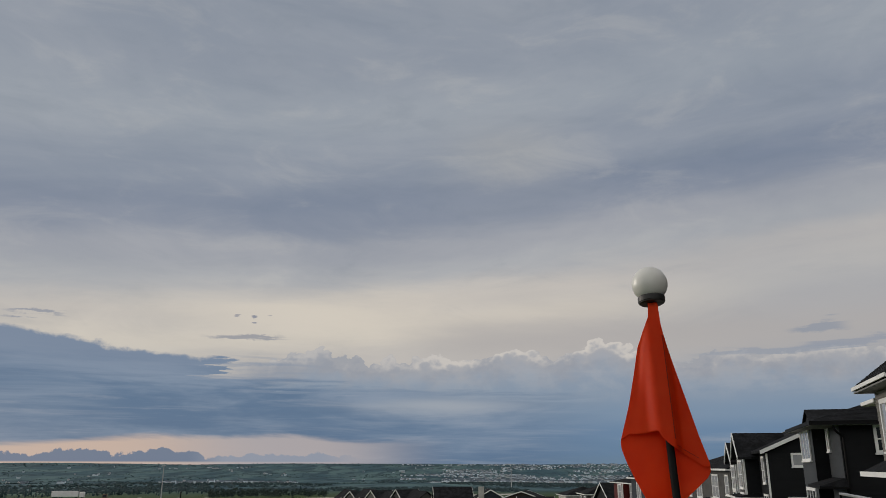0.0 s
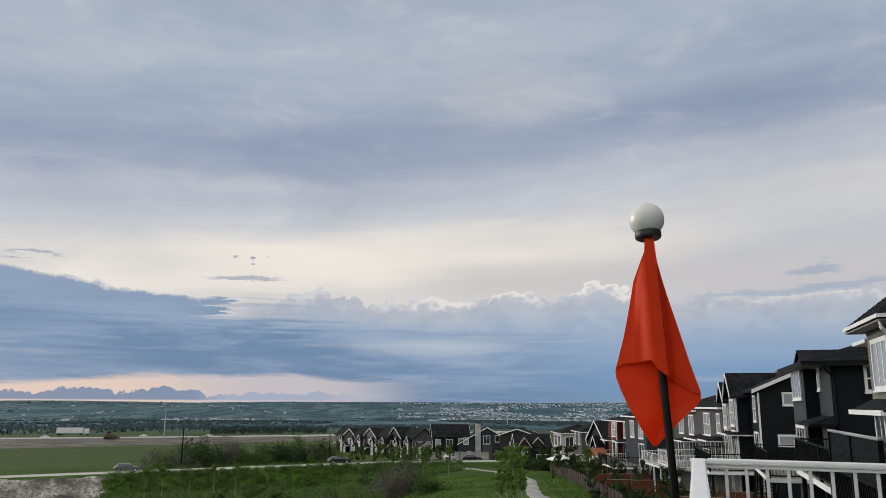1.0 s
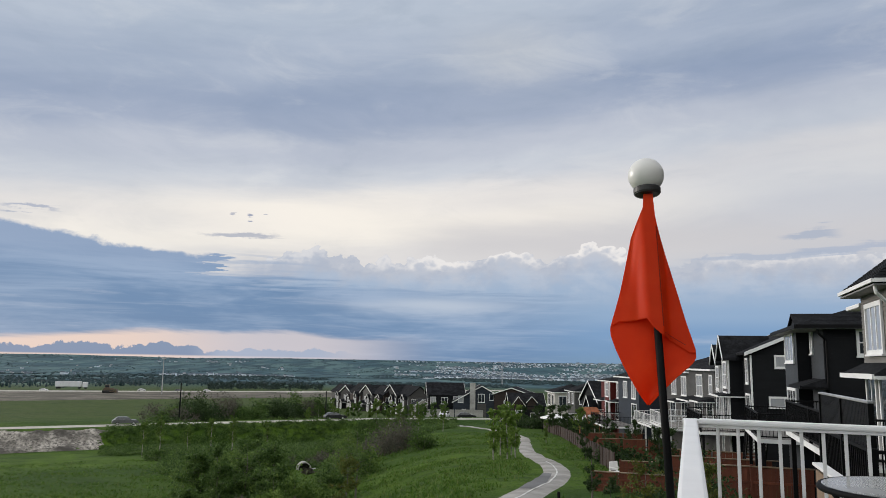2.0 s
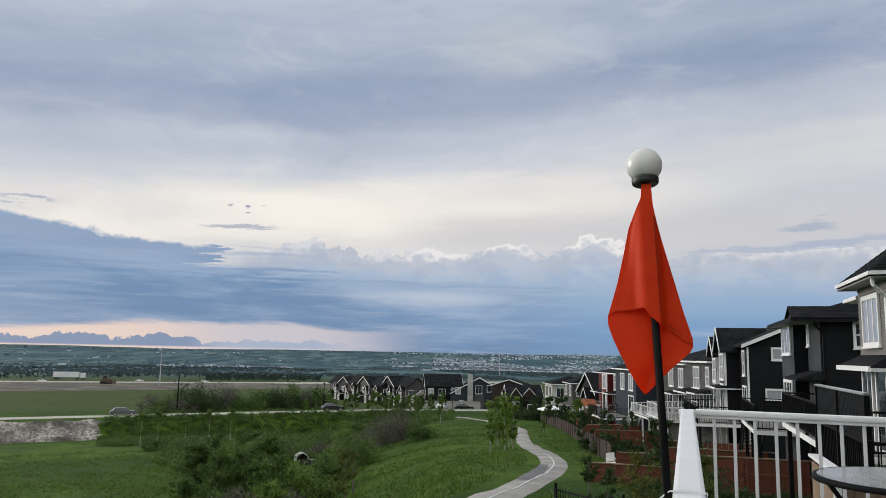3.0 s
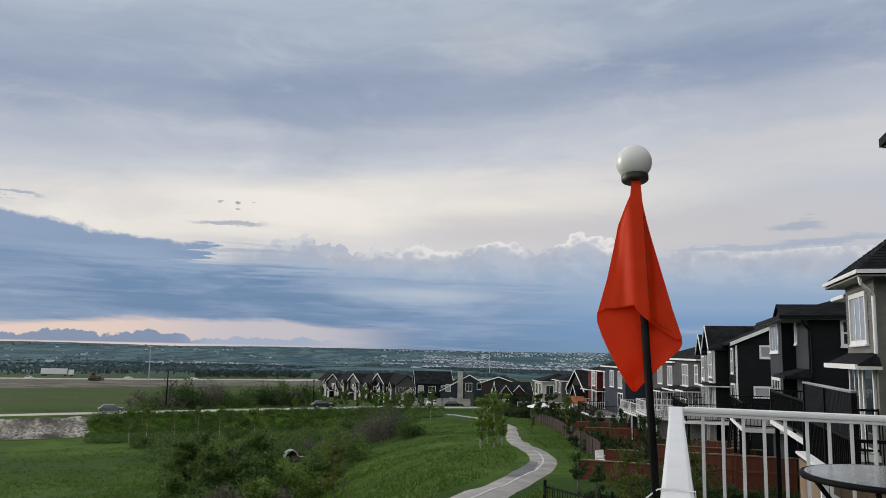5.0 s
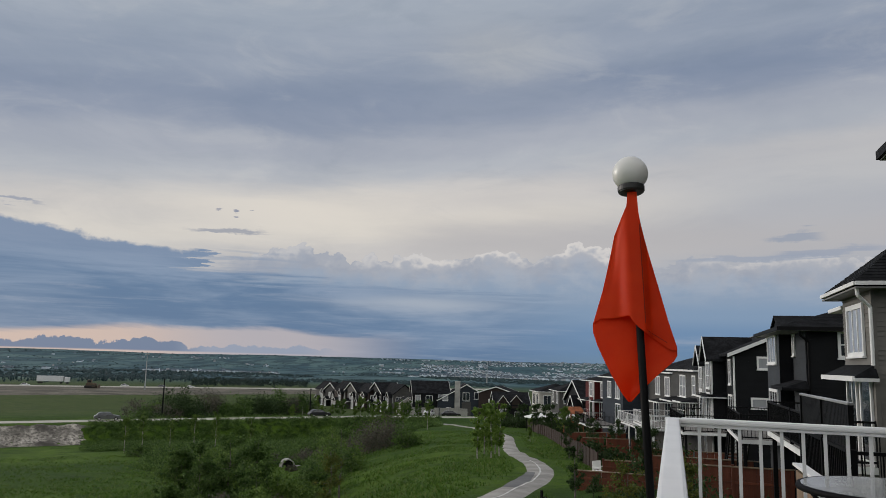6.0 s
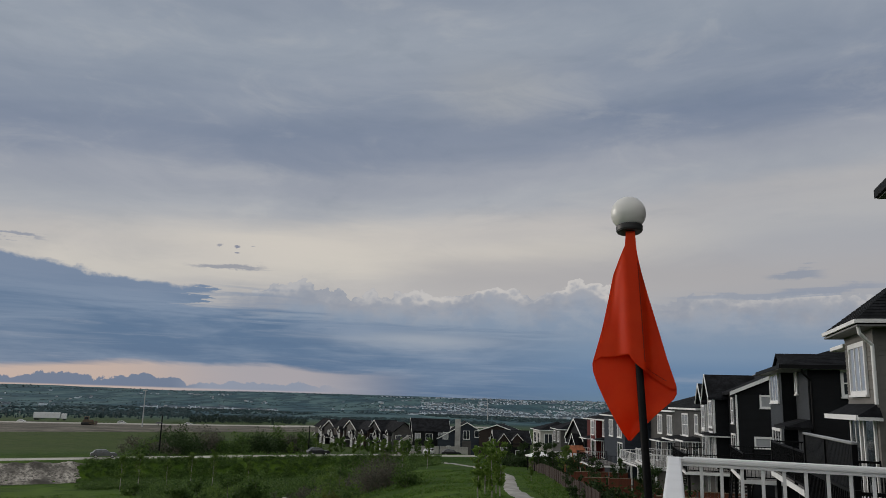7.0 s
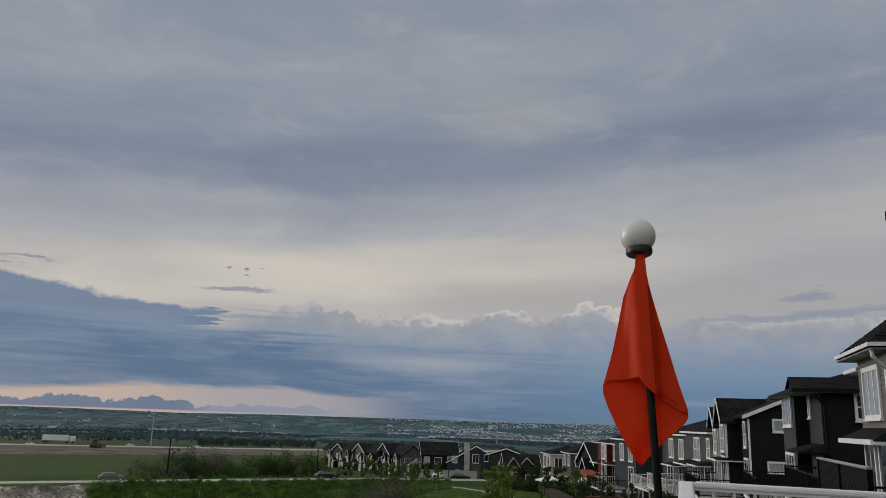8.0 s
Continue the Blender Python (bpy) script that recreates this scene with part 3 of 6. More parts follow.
def bistro_table():
    t = thing("bistro_table", row_pose(4.42, 1.095, FLOOR), "round glass-topped patio table with a black metal frame", "table")
    r, top = 0.43, 0.703
    bm = bmesh.new()
    bmesh.ops.create_cone(bm, segments=64, radius1=r - 0.012, radius2=r - 0.012, depth=0.008, cap_ends=True, matrix=Matrix.Translation((0, 0, top + 0.003)))
    part("glass_top", bm, TABLE_GLASS, t, "pale frosted glass top")
    rim = bmesh.new()
    rings = []
    for k in range(64):
        a = 2 * math.pi * k / 64
        c, s = math.cos(a), math.sin(a)
        rings.append([rim.verts.new((c * (r + dr), s * (r + dr), top + dz)) for dr, dz in ((-0.018, -0.022), (0.006, -0.022), (0.012, -0.011), (0.006, 0.006), (-0.011, 0.006), (-0.018, -0.004))])
    for k in range(64):
        p, q = rings[k], rings[(k + 1) % 64]
        for j in range(6):
            rim.faces.new((p[j], q[j], q[(j + 1) % 6], p[(j + 1) % 6]))
    part("rim", rim, BLACK, t, smooth=True)
    for k in range(4):
        a = math.pi / 4 + k * math.pi / 2 + 0.35
        c, s = math.cos(a), math.sin(a)
        leg = bmesh.new()
        pts = [(0.40, top - 0.03), (0.30, top - 0.16), (0.20, top - 0.32), (0.20, 0.30), (0.30, 0.12), (0.36, 0.0)]
        for (r0, z0), (r1, z1) in zip(pts, pts[1:]):
            tube(leg, (c * r0, s * r0, z0), (c * r1, s * r1, z1), 0.013, n=8)
        part("leg", leg, BLACK, t, smooth=True)
    ring = bmesh.new()
    for k in range(24):
        a, b = 2 * math.pi * k / 24, 2 * math.pi * (k + 1) / 24
        tube(ring, (0.2 * math.cos(a), 0.2 * math.sin(a), 0.36), (0.2 * math.cos(b), 0.2 * math.sin(b), 0.36), 0.008, n=6)
    part("brace_ring", ring, BLACK, t)


TABLE_GLASS = plain("table_glass", (0.30, 0.315, 0.32), 0.14, grain=0.04, scale=4, bump=0.0, spec=1.0)
bistro_table()

POLE_FOOT, POLE_HEAD = Vector((0.592, 1.905, 0.75)), Vector((0.573, 2.055, 1.926))


def flag_pole():
    p = thing("flag_pole", pose(*POLE_FOOT), "black metal flag pole lashed to the white railing", "flag pole")
    way = POLE_HEAD - POLE_FOOT
    part("pole", tube(bmesh.new(), (0, 0, 0), way, 0.0105, 0.0095, 20), BLACK, p, smooth=True)
    head = way.normalized()
    q = head.to_track_quat("Z", "Y").to_matrix().to_4x4()
    spot = Matrix.Translation(way) @ q
    cap = bmesh.new()
    prof = [(0.0, -0.004), (0.031, -0.004), (0.034, -0.002), (0.0345, 0.0), (0.0362, 0.0015), (0.0366, 0.013), (0.035, 0.016), (0.0, 0.016)]
    rings = [[cap.verts.new(spot @ Vector((r * math.cos(k * math.pi / 18), r * math.sin(k * math.pi / 18), z))) for k in range(36)] for r, z in prof[1:-1]]
    for a, b in zip(rings, rings[1:]):
        for k in range(36):
            cap.faces.new((a[k], a[(k + 1) % 36], b[(k + 1) % 36], b[k]))
    cap.faces.new(list(reversed(rings[0])))
    cap.faces.new(rings[-1])
    part("collar", cap, COLLAR, p, "black plastic collar")
    ball = bmesh.new()
    bmesh.ops.create_uvsphere(ball, u_segments=48, v_segments=32, radius=0.0485, matrix=spot @ Matrix.Translation((0, 0, 0.053)))
    part("globe", ball, GLOBE, p, "white opal globe lamp", smooth=True)
    return p


flag_pole()


def flag():
    """The cloth hangs doubled from the pole's head: a back sheet down to a point, and a front fold that ends in a hem."""
    f = thing("flag", pose(POLE_HEAD.x, POLE_HEAD.y, POLE_HEAD.z, 0, 0, -15.6), "limp orange nylon flag hanging in folds from the pole", "flag")
    left = [(0, -0.010), (0.04, -0.012), (0.075, -0.026), (0.12, -0.043), (0.195, -0.056), (0.27, -0.070), (0.33, -0.085), (0.365, -0.094), (0.385, -0.092),
            (0.42, -0.079), (0.46, -0.060), (0.50, -0.038), (0.54, -0.014), (0.563, 0.004)]
    right = [(0, 0.014), (0.06, 0.020), (0.08, 0.024), (0.12, 0.034), (0.195, 0.056), (0.27, 0.078), (0.35, 0.101), (0.42, 0.124), (0.44, 0.125), (0.455, 0.117),
             (0.50, 0.068), (0.54, 0.030), (0.563, 0.010)]

    def at(line, d):
        for (a, p), (b, q) in zip(line, line[1:]):
            if d <= b:
                return p + (q - p) * (d - a) / (b - a)
        return line[-1][1]

    cols, rows = 64, 110

    def cloth(name, hem, depth, label=""):
        verts, faces = [], []
        for j in range(rows + 1):
            for i in range(cols + 1):
                s = i / cols
                d = j / rows * hem(s)
                l, r = at(left, d), at(right, d)
                x = l + (r - l) * s - 0.028 * d
                verts.append((x, depth(s, d, r - l), -d - 0.004))
        for j in range(rows):
            for i in range(cols):
                a = j * (cols + 1) + i
                faces.append((a, a + 1, a + cols + 2, a + cols + 1))
        o = mesh_part(name, sheet_mesh(name, verts, faces), FLAG, f, label, smooth=True)
        m = o.modifiers.new("cloth", "SOLIDIFY")
        m.thickness, m.offset = 0.0008, 0

    def back(s, d, w):
        return 0.016 * math.sin(math.pi * s) * min(1, d / 0.06) + 0.006 * math.sin(5 * s + 7 * d) * min(1, w / 0.1) - 0.126 * d + 0.018

    def front(s, d, w):
        # flat against the back sheet but for the sleeve over the pole, steep on the seam's side
        off = at(left, d) + w * s - 0.028 * d - 0.050 * d
        k = max(0.0, abs(off) - 0.013) / (0.034 if off < 0 else 0.012)
        sleeve = math.exp(-k * k)
        fold = -0.010 * math.exp(-((s - 0.20 - 0.1 * d) / 0.10) ** 2) * min(1, d / 0.15) + 0.004 * math.sin(17 * s - 9 * d) * s * (1 - s) * 4
        seam = -0.003 * math.exp(-((off - 0.024) / 0.003) ** 2) * (1 + 0.5 * math.sin(240 * d))
        lie = back(s, d, w) * (1 - sleeve) + (-0.1185 * d - 0.0150) * sleeve
        return lie - 0.004 + fold * (1 - sleeve) + seam * min(1, d / 0.05)

    def hem(s):
        if s < 0.12:
            return 0.362 - 0.15 * s
        if s < 0.50:
            return 0.344 + 0.004 * math.sin(s * 9)
        return 0.344 + 0.085 * min(1.0, (s - 0.50) / 0.42) ** 0.8

    cloth("back_sheet", lambda s: 0.563, back)
    cloth("front_fold", hem, front, "folded front of the cloth with a stitched hem")

    def stitched(name, run):
        """A ridge of stitching that follows the front fold."""
        rings = []
        bm = bmesh.new()
        for n, (x, d) in enumerate(run):
            l, r = at(left, d), at(right, d)
            s = min(0.98, max(0.02, (x + 0.028 * d - l) / (r - l)))
            c = Vector((x, front(s, d, r - l) - 0.0008, -d - 0.004))
            q = 0.0013 if n % 3 else 0.0006
            rings.append([bm.verts.new(c + Vector(v) * q) for v in ((-1, 0, 0), (0, -1, 0.3), (1, 0, 0), (0, 1, -0.3))])
        for a, b in zip(rings, rings[1:]):
            for k in range(4):
                bm.faces.new((a[k], a[(k + 1) % 4], b[(k + 1) % 4], b[k]))
        bmesh.ops.recalc_face_normals(bm, faces=bm.faces)
        part(name, bm, THREAD, f, "dark stitched seam")

    stitched("seam", [(0.050 * d + 0.0155, d) for d in np.linspace(0.09, 0.36, 90)])
    stitched("hem_seam", [(x, 0.372 + (x - 0.030) * 0.62) for x in np.linspace(0.036, 0.088, 40)])


flag()


def cable_tie():
    t = thing("cable_tie", row_pose(2.03, 0.02, RAIL), "pale plastic cable tie that lashes the pole to the railing", "cable tie")
    bm = bmesh.new()
    ring = [(-0.075, 0.01, -0.025), (-0.052, 0.004, -0.004), (-0.044, 0.0, 0.003), (0.0, 0.008, 0.0045), (0.044, 0.0, 0.003), (0.047, 0, -0.05), (0.03, 0, -0.082), (-0.03, 0, -0.082), (-0.075, 0.01, -0.03)]
    loops = []
    for k, p in enumerate(ring):
        way = (Vector(ring[min(k + 1, len(ring) - 1)]) - Vector(ring[max(k - 1, 0)])).normalized()
        side = way.cross(Vector((0, 1, 0))).normalized() * 0.0016
        wide = Vector((0, 0.0035, 0))
        loops.append([bm.verts.new(Vector(p) + q) for q in (side + wide, side - wide, -side - wide, -side + wide)])
    for a, b in zip(loops, loops[1:]):
        for k in range(4):
            bm.faces.new((a[k], a[(k + 1) % 4], b[(k + 1) % 4], b[k]))
    bm.faces.new(loops[0])
    bm.faces.new(list(reversed(loops[-1])))
    bmesh.ops.recalc_face_normals(bm, faces=bm.faces)
    part("strap", bm, TRIM, t)
    part("buckle", boxed(-0.088, -0.070, 0.004, 0.016, -0.036, -0.024, bevel=0.002), TRIM, t)


cable_tie()


# ---- houses ----
def siding(bm, p0, p1, z0, z1, out, board=0.15):
    """Lap boards along the wall from p0 to p1 (plan), each leaning out at its foot."""
    z = z0
    (x0, y0), (x1, y1), (ox, oy) = p0, p1, out
    while z < z1 - 0.01:
        t = min(z + board, z1)
        a, b = (x0 + ox * 0.022, y0 + oy * 0.022, z), (x1 + ox * 0.022, y1 + oy * 0.022, z)
        c, d = (x1 + ox * 0.004, y1 + oy * 0.004, t), (x0 + ox * 0.004, y0 + oy * 0.004, t)
        e, g = (x0, y0, z), (x1, y1, z)
        poly(bm, [a, b, c, d])
        poly(bm, [e, g, b, a])
        z = t


def window(parent, origin, axis, out, w, h, cols=2, rows=1, blind=False, door=False, trim=0.10):
    """A window at its lower left corner on a wall: trim frame, mullions, panes, sill. axis: along the wall; out: away from it."""
    m = Matrix(((axis[0], 0, -out[0], origin[0]), (axis[1], 0, -out[1], origin[1]), (0, 1, 0, origin[2]), (0, 0, 0, 1)))
    flip = m.to_3x3().determinant() < 0

    def put(name, bm, mat, par, label=""):
        bm.transform(m)
        if flip:
            bmesh.ops.reverse_faces(bm, faces=bm.faces)
        return part(name, bm, mat, par, label)

    fr = bmesh.new()
    t = trim
    box(fr, -t, w + t, h, h + t * 1.2, -0.055, -0.0)
    box(fr, -t, w + t, -t, 0, -0.055, -0.0)
    box(fr, -t, 0, 0, h, -0.055, -0.0)
    box(fr, w, w + t, 0, h, -0.055, -0.0)
    win = put("patio_door" if door else "window", fr, TRIM, parent)
    bars = bmesh.new()
    for i in range(1, cols):
        box(bars, w * i / cols - 0.03, w * i / cols + 0.03, 0, h, -0.042, -0.012)
    for j in range(1, rows):
        box(bars, 0, w, h * j / rows - 0.025, h * j / rows + 0.025, -0.040, -0.014)
    if cols > 1 or rows > 1:
        put("mullion", bars, TRIM, win)
    for i in range(cols):
        pane = bmesh.new()
        box(pane, w * i / cols + 0.001, w * (i + 1) / cols - 0.001, 0, h, -0.028, -0.022)
        put("pane", pane, CURTAIN_GLASS if blind else GLASS, win)
    if not door:
        put("sill", boxed(-t - 0.03, w + t + 0.03, -t - 0.05, -t, -0.09, 0.0), TRIM, win)
    return win


CURTAIN_GLASS = plain("blinds_behind_glass", (0.40, 0.41, 0.43), 0.14, grain=0.06, scale=3, bump=0.0, stretch=(6, 6, 1), spec=0.8)


def roof_hip(bm, x0, x1, y0, y1, z, rise, over=0.45):
    x0, x1, y0, y1 = x0 - over, x1 + over, y0 - over, y1 + over
    k = min(x1 - x0, y1 - y0) / 2
    if x1 - x0 > y1 - y0:
        r0, r1 = (x0 + k, (y0 + y1) / 2, z + rise), (x1 - k, (y0 + y1) / 2, z + rise)
    else:
        r0, r1 = ((x0 + x1) / 2, y0 + k, z + rise), ((x0 + x1) / 2, y1 - k, z + rise)
    c = [(x0, y0, z), (x1, y0, z), (x1, y1, z), (x0, y1, z)]
    if x1 - x0 > y1 - y0:
        poly(bm, [c[0], c[1], r1, r0]); poly(bm, [c[2], c[3], r0, r1]); poly(bm, [c[1], c[2], r1]); poly(bm, [c[3], c[0], r0])
    else:
        poly(bm, [c[1], c[2], r1, r0]); poly(bm, [c[3], c[0], r0, r1]); poly(bm, [c[0], c[1], r0]); poly(bm, [c[2], c[3], r1])
    return bm


def roof_gable(bm, x0, x1, y0, y1, z, rise, along_x=True, over=0.4, thick=0.14):
    """Two pitched slabs; the ridge runs along x or y."""
    x0, x1, y0, y1 = x0 - over, x1 + over, y0 - over, y1 + over
    for s in (0, 1):
        if along_x:
            e = y0 if s == 0 else y1
            m = (y0 + y1) / 2
            q = [(x0, e, z), (x1, e, z), (x1, m, z + rise), (x0, m, z + rise)]
        else:
            e = x0 if s == 0 else x1
            m = (x0 + x1) / 2
            q = [(e, y0, z), (e, y1, z), (m, y1, z + rise), (m, y0, z + rise)]
        lo = [(a, b, c - thick) for a, b, c in q]
        vs = [bm.verts.new(p) for p in q + lo]
        for fc in ((0, 1, 2, 3), (7, 6, 5, 4), (0, 4, 5, 1), (1, 5, 6, 2), (2, 6, 7, 3), (3, 7, 4, 0)):
            bm.faces.new([vs[i] for i in fc])
    return bm


def shingle_rows(roof, corners, step=0.16, lift=0.014):
    """Courses of shingles over a four-cornered slope: eave left, eave right, ridge right, ridge left."""
    a, b, c, d = (Vector(p) for p in corners)
    n = max(2, int((d - a).length / step))
    up = (b - a).cross(d - a).normalized()
    if up.z < 0:
        up = -up
    for i in range(n):
        k0, k1 = i / n, min(1, (i + 1.05) / n)
        p, q, r, s = a.lerp(d, k0) + up * lift, b.lerp(c, k0) + up * lift, b.lerp(c, k1) + up * 0.003, a.lerp(d, k1) + up * 0.003
        bm = bmesh.new()
        poly(bm, [p, q, r, s])
        poly(bm, [a.lerp(d, k0), b.lerp(c, k0), q, p])
        part("shingle_course", bm, SHINGLE, roof)


def slant(bm, p, q, m, low=-0.2, high=0.02):
    """A sloping board from p to q, m thick on the plan."""
    vs = [bm.verts.new((x + k * m[0], y + k * m[1], z + dz)) for (x, y, z) in (p, q) for k in (0, 1) for dz in (low, high)]
    for fc in ((0, 1, 3, 2), (4, 6, 7, 5), (0, 4, 5, 1), (2, 3, 7, 6), (0, 2, 6, 4), (1, 5, 7, 3)):
        bm.faces.new([vs[i] for i in fc])
    bmesh.ops.recalc_face_normals(bm, faces=bm.faces)


def eaves(h, x0, x1, y0, y1, z, over=0.45, mat=None, deep=0.14):
    """Fascia board with gutter, and the soffit, round a hipped roof."""
    X0, X1, Y0, Y1 = x0 - over, x1 + over, y0 - over, y1 + over
    bm = bmesh.new()
    for a in ((X0 - 0.03, X0 + 0.02, Y0, Y1), (X1 - 0.02, X1 + 0.03, Y0, Y1), (X0 + 0.02, X1 - 0.02, Y0 - 0.03, Y0 + 0.02), (X0 + 0.02, X1 - 0.02, Y1 - 0.02, Y1 + 0.03)):
        box(bm, *a, z + 0.01 - deep, z + 0.01)
    part("fascia", bm, mat or TRIM, h)
    part("soffit", boxed(X0 + 0.02, X1 - 0.02, Y0 + 0.02, Y1 - 0.02, z - 0.15, z - 0.11), SOFFIT, h)


def deck_unit(name, m, w, d, z, ground, white=True, stairs=0, label="", screen=False):
    """A raised back deck: floor, posts and railing. x: out from the house (to -d), y: along it."""
    mat = VINYL if white else BLACK
    t = thing(name, m, label or ("raised wooden deck with a white railing" if white else "raised wooden deck with a black railing"), "deck", "neighbours' decks")
    part("floor", boxed(-d, 0, 0, w, z - 0.06, z), DECKING, t)
    fas = bmesh.new()
    box(fas, -d - 0.04, -d - 0.002, -0.04, w + 0.04, z - 0.15, z + 0.01)
    box(fas, -d - 0.002, 0, -0.04, -0.002, z - 0.15, z + 0.01)
    box(fas, -d - 0.002, 0, w + 0.002, w + 0.04, z - 0.15, z + 0.01)
    part("fascia", fas, TRIM, t)
    for y in (0.1, w / 2, w - 0.1):
        part("support_post", boxed(-d + 0.1, -d + 0.24, y - 0.07, y + 0.07, ground, z - 0.061), TRIM if white else BLACK, t)
    for x, y in ((-d, 0), (-d, w), (-d, w / 2), (0, 0), (0, w)):
        part("railing_post", boxed(x - 0.045 + 0.03, x + 0.045 + 0.03, y - 0.045, y + 0.045, z, z + 1.05), mat, t)
    rails = bmesh.new()
    for zz in (z + 0.08, z + 0.98):
        box(rails, -d + 0.0, -d + 0.06, 0, w, zz, zz + 0.05)
        box(rails, -d, 0, -0.03, 0.03, zz, zz + 0.05)
        box(rails, -d, 0, w - 0.03, w + 0.03, zz, zz + 0.05)
    part("rail", rails, mat, t)
    me, gap = None, 0.26 if white else 0.14
    spots = [(-d + 0.03, k) for k in np.arange(gap, w, gap)] + [(x, 0.0) for x in np.arange(-d + gap, 0, gap)] + [(x, w) for x in np.arange(-d + gap, 0, gap)]
    for x, y in spots:
        if me is None:
            o = part("baluster", boxed(-0.010, 0.010, -0.010, 0.010, z + 0.1, z + 0.99), mat, t)
            me = o.data
        else:
            o = new("baluster", me)
            o.parent = t
        o.location = (x, float(y), 0)
    if stairs:
        st = bmesh.new()
        n = max(3, int((z - ground) / 0.19))
        for i in range(n):
            box(st, -d + 0.1, -d + 1.0, w + 0.02 + i * 0.26, w + 0.31 + i * 0.26, z - (i + 1) * 0.19 - 0.04, z - (i + 1) * 0.19)
        part("stair_tread", st, DECKING, t)
        for x in (-d + 0.06, -d + 1.0):
            sg = bmesh.new()
            y1, zb = w + 0.04 + n * 0.26, z - n * 0.19
            for dz0, dz1 in ((-0.26, 0.02), (0.88, 0.94)):
                vs = [sg.verts.new(p) for p in ((x, w, z + dz0), (x + 0.05, w, z + dz0), (x + 0.05, w, z + dz1), (x, w, z + dz1), (x, y1, zb + dz0), (x + 0.05, y1, zb + dz0), (x + 0.05, y1, zb + dz1), (x, y1, zb + dz1))]
                for fc in ((0, 1, 2, 3), (7, 6, 5, 4), (0, 4, 5, 1), (1, 5, 6, 2), (2, 6, 7, 3), (3, 7, 4, 0)):
                    sg.faces.new([vs[i] for i in fc])
            for i in range(0, n, 1):
                yy, zz = w + i * 0.26 + 0.15, z - (i + 0.6) * 0.19
                box(sg, x + 0.01, x + 0.04, yy - 0.015, yy + 0.015, zz, zz + 0.9)
            part("stringer", sg, mat, t)
    return t


def house(m, w, d, ground, floor, eave, wall, label, roof="hip", rise=2.0, back=(), side=(), bays=(), bays_wall=None, detail=True, ledge=None, fascia=None, upright=False, front=0.0, single=False, slim=0.14):
    """A two-storey house. x: into the house from its back wall (0 to d); y: along the back wall (0 to w).
    back, side: windows (along, sill z, width, height, columns, rows, blind)."""
    h = thing("house", m, label, "house", "row of houses")
    board = (0.11 if single else 0.15) if detail else 0.3
    wm = WALLS[wall]
    bm = boxed(0.0, d, 0.0, w, ground, eave - 0.12)
    part("wall", bm, wm, h)
    if detail:
        for p, q, out in (((0, w), (0, 0), (-1, 0)), ((0, 0), (d, 0), (0, -1))):
            if single:
                z = floor - 2.4
                while z < eave - 0.16:
                    sd = bmesh.new()
                    siding(sd, p, q, z, min(z + board, eave - 0.14), out, board)
                    part("board", sd, wm, h)
                    z += board
            else:
                sd = bmesh.new()
                siding(sd, p, q, floor - 2.4, eave - 0.14, out, board)
                part("siding", sd, wm, h)
        cb = bmesh.new()
        box(cb, -0.035, 0.06, -0.035, 0.06, ground, eave - 0.15)
        part("corner_board", cb, TRIM if upright else wm, h)
    if roof == "hip":
        top = part("roof", roof_hip(bmesh.new(), -front, d, 0, w, eave, rise), SHINGLE, h)
        eaves(h, -front, d, 0, w, eave, mat=fascia, deep=slim)
        if detail:
            o = 0.45
            x0, x1, y0, y1 = -front - o, d + o, -o, w + o
            k = min(x1 - x0, y1 - y0) / 2
            if x1 - x0 > y1 - y0:
                r0, r1 = (x0 + k, (y0 + y1) / 2, eave + rise), (x1 - k, (y0 + y1) / 2, eave + rise)
                slopes = (((x0, y0, eave), (x1, y0, eave), r1, r0), ((x0, y0, eave), (x0, y1, eave), r0, r0))
            else:
                r0, r1 = ((x0 + x1) / 2, y0 + k, eave + rise), ((x0 + x1) / 2, y1 - k, eave + rise)
                slopes = (((x0, y0, eave), (x0, y1, eave), r1, r0), ((x0, y0, eave), (x1, y0, eave), r0, r0))
            for corners in slopes:
                shingle_rows(top, corners)
    elif roof in ("gable_x", "gable_y"):
        ax = roof == "gable_x"
        part("roof", roof_gable(bmesh.new(), 0, d, 0, w, eave, rise, ax), SHINGLE, h)
        o = 0.4
        for e in (0, 1):
            gb = bmesh.new()
            if ax:
                x = d * e
                poly(gb, [(x, 0, eave - 0.13), (x, w, eave - 0.13), (x, w / 2, eave + rise - 0.3)])
            else:
                y = w * e
                poly(gb, [(0, y, eave - 0.13), (d, y, eave - 0.13), (d / 2, y, eave + rise - 0.3)])
            part("gable", gb, wm, h)
            for s in (0, 1):
                rk = bmesh.new()
                if ax:
                    x, y0 = (-o - 0.03, d + o - 0.02)[e], (-o, w + o)[s]
                    p, q, m = (x, y0), (x, w / 2), (0.05, 0)
                else:
                    y, x0 = (-o - 0.03, w + o - 0.02)[e], (-o, d + o)[s]
                    p, q, m = (x0, y), (d / 2, y), (0, 0.05)
                slant(rk, (*p, eave), (*q, eave + rise), m)
                part("rake_board", rk, fascia or TRIM, h)
    for y, z, ww, hh, c, r, bl in back:
        window(h, (-0.022, y, z), (0, 1), (-1, 0), ww, hh, c, r, bl, door=z < floor + 0.3)
    for x, z, ww, hh, c, r, bl in side:
        window(h, (x, -0.022, z), (1, 0), (0, -1), ww, hh, c, r, bl)
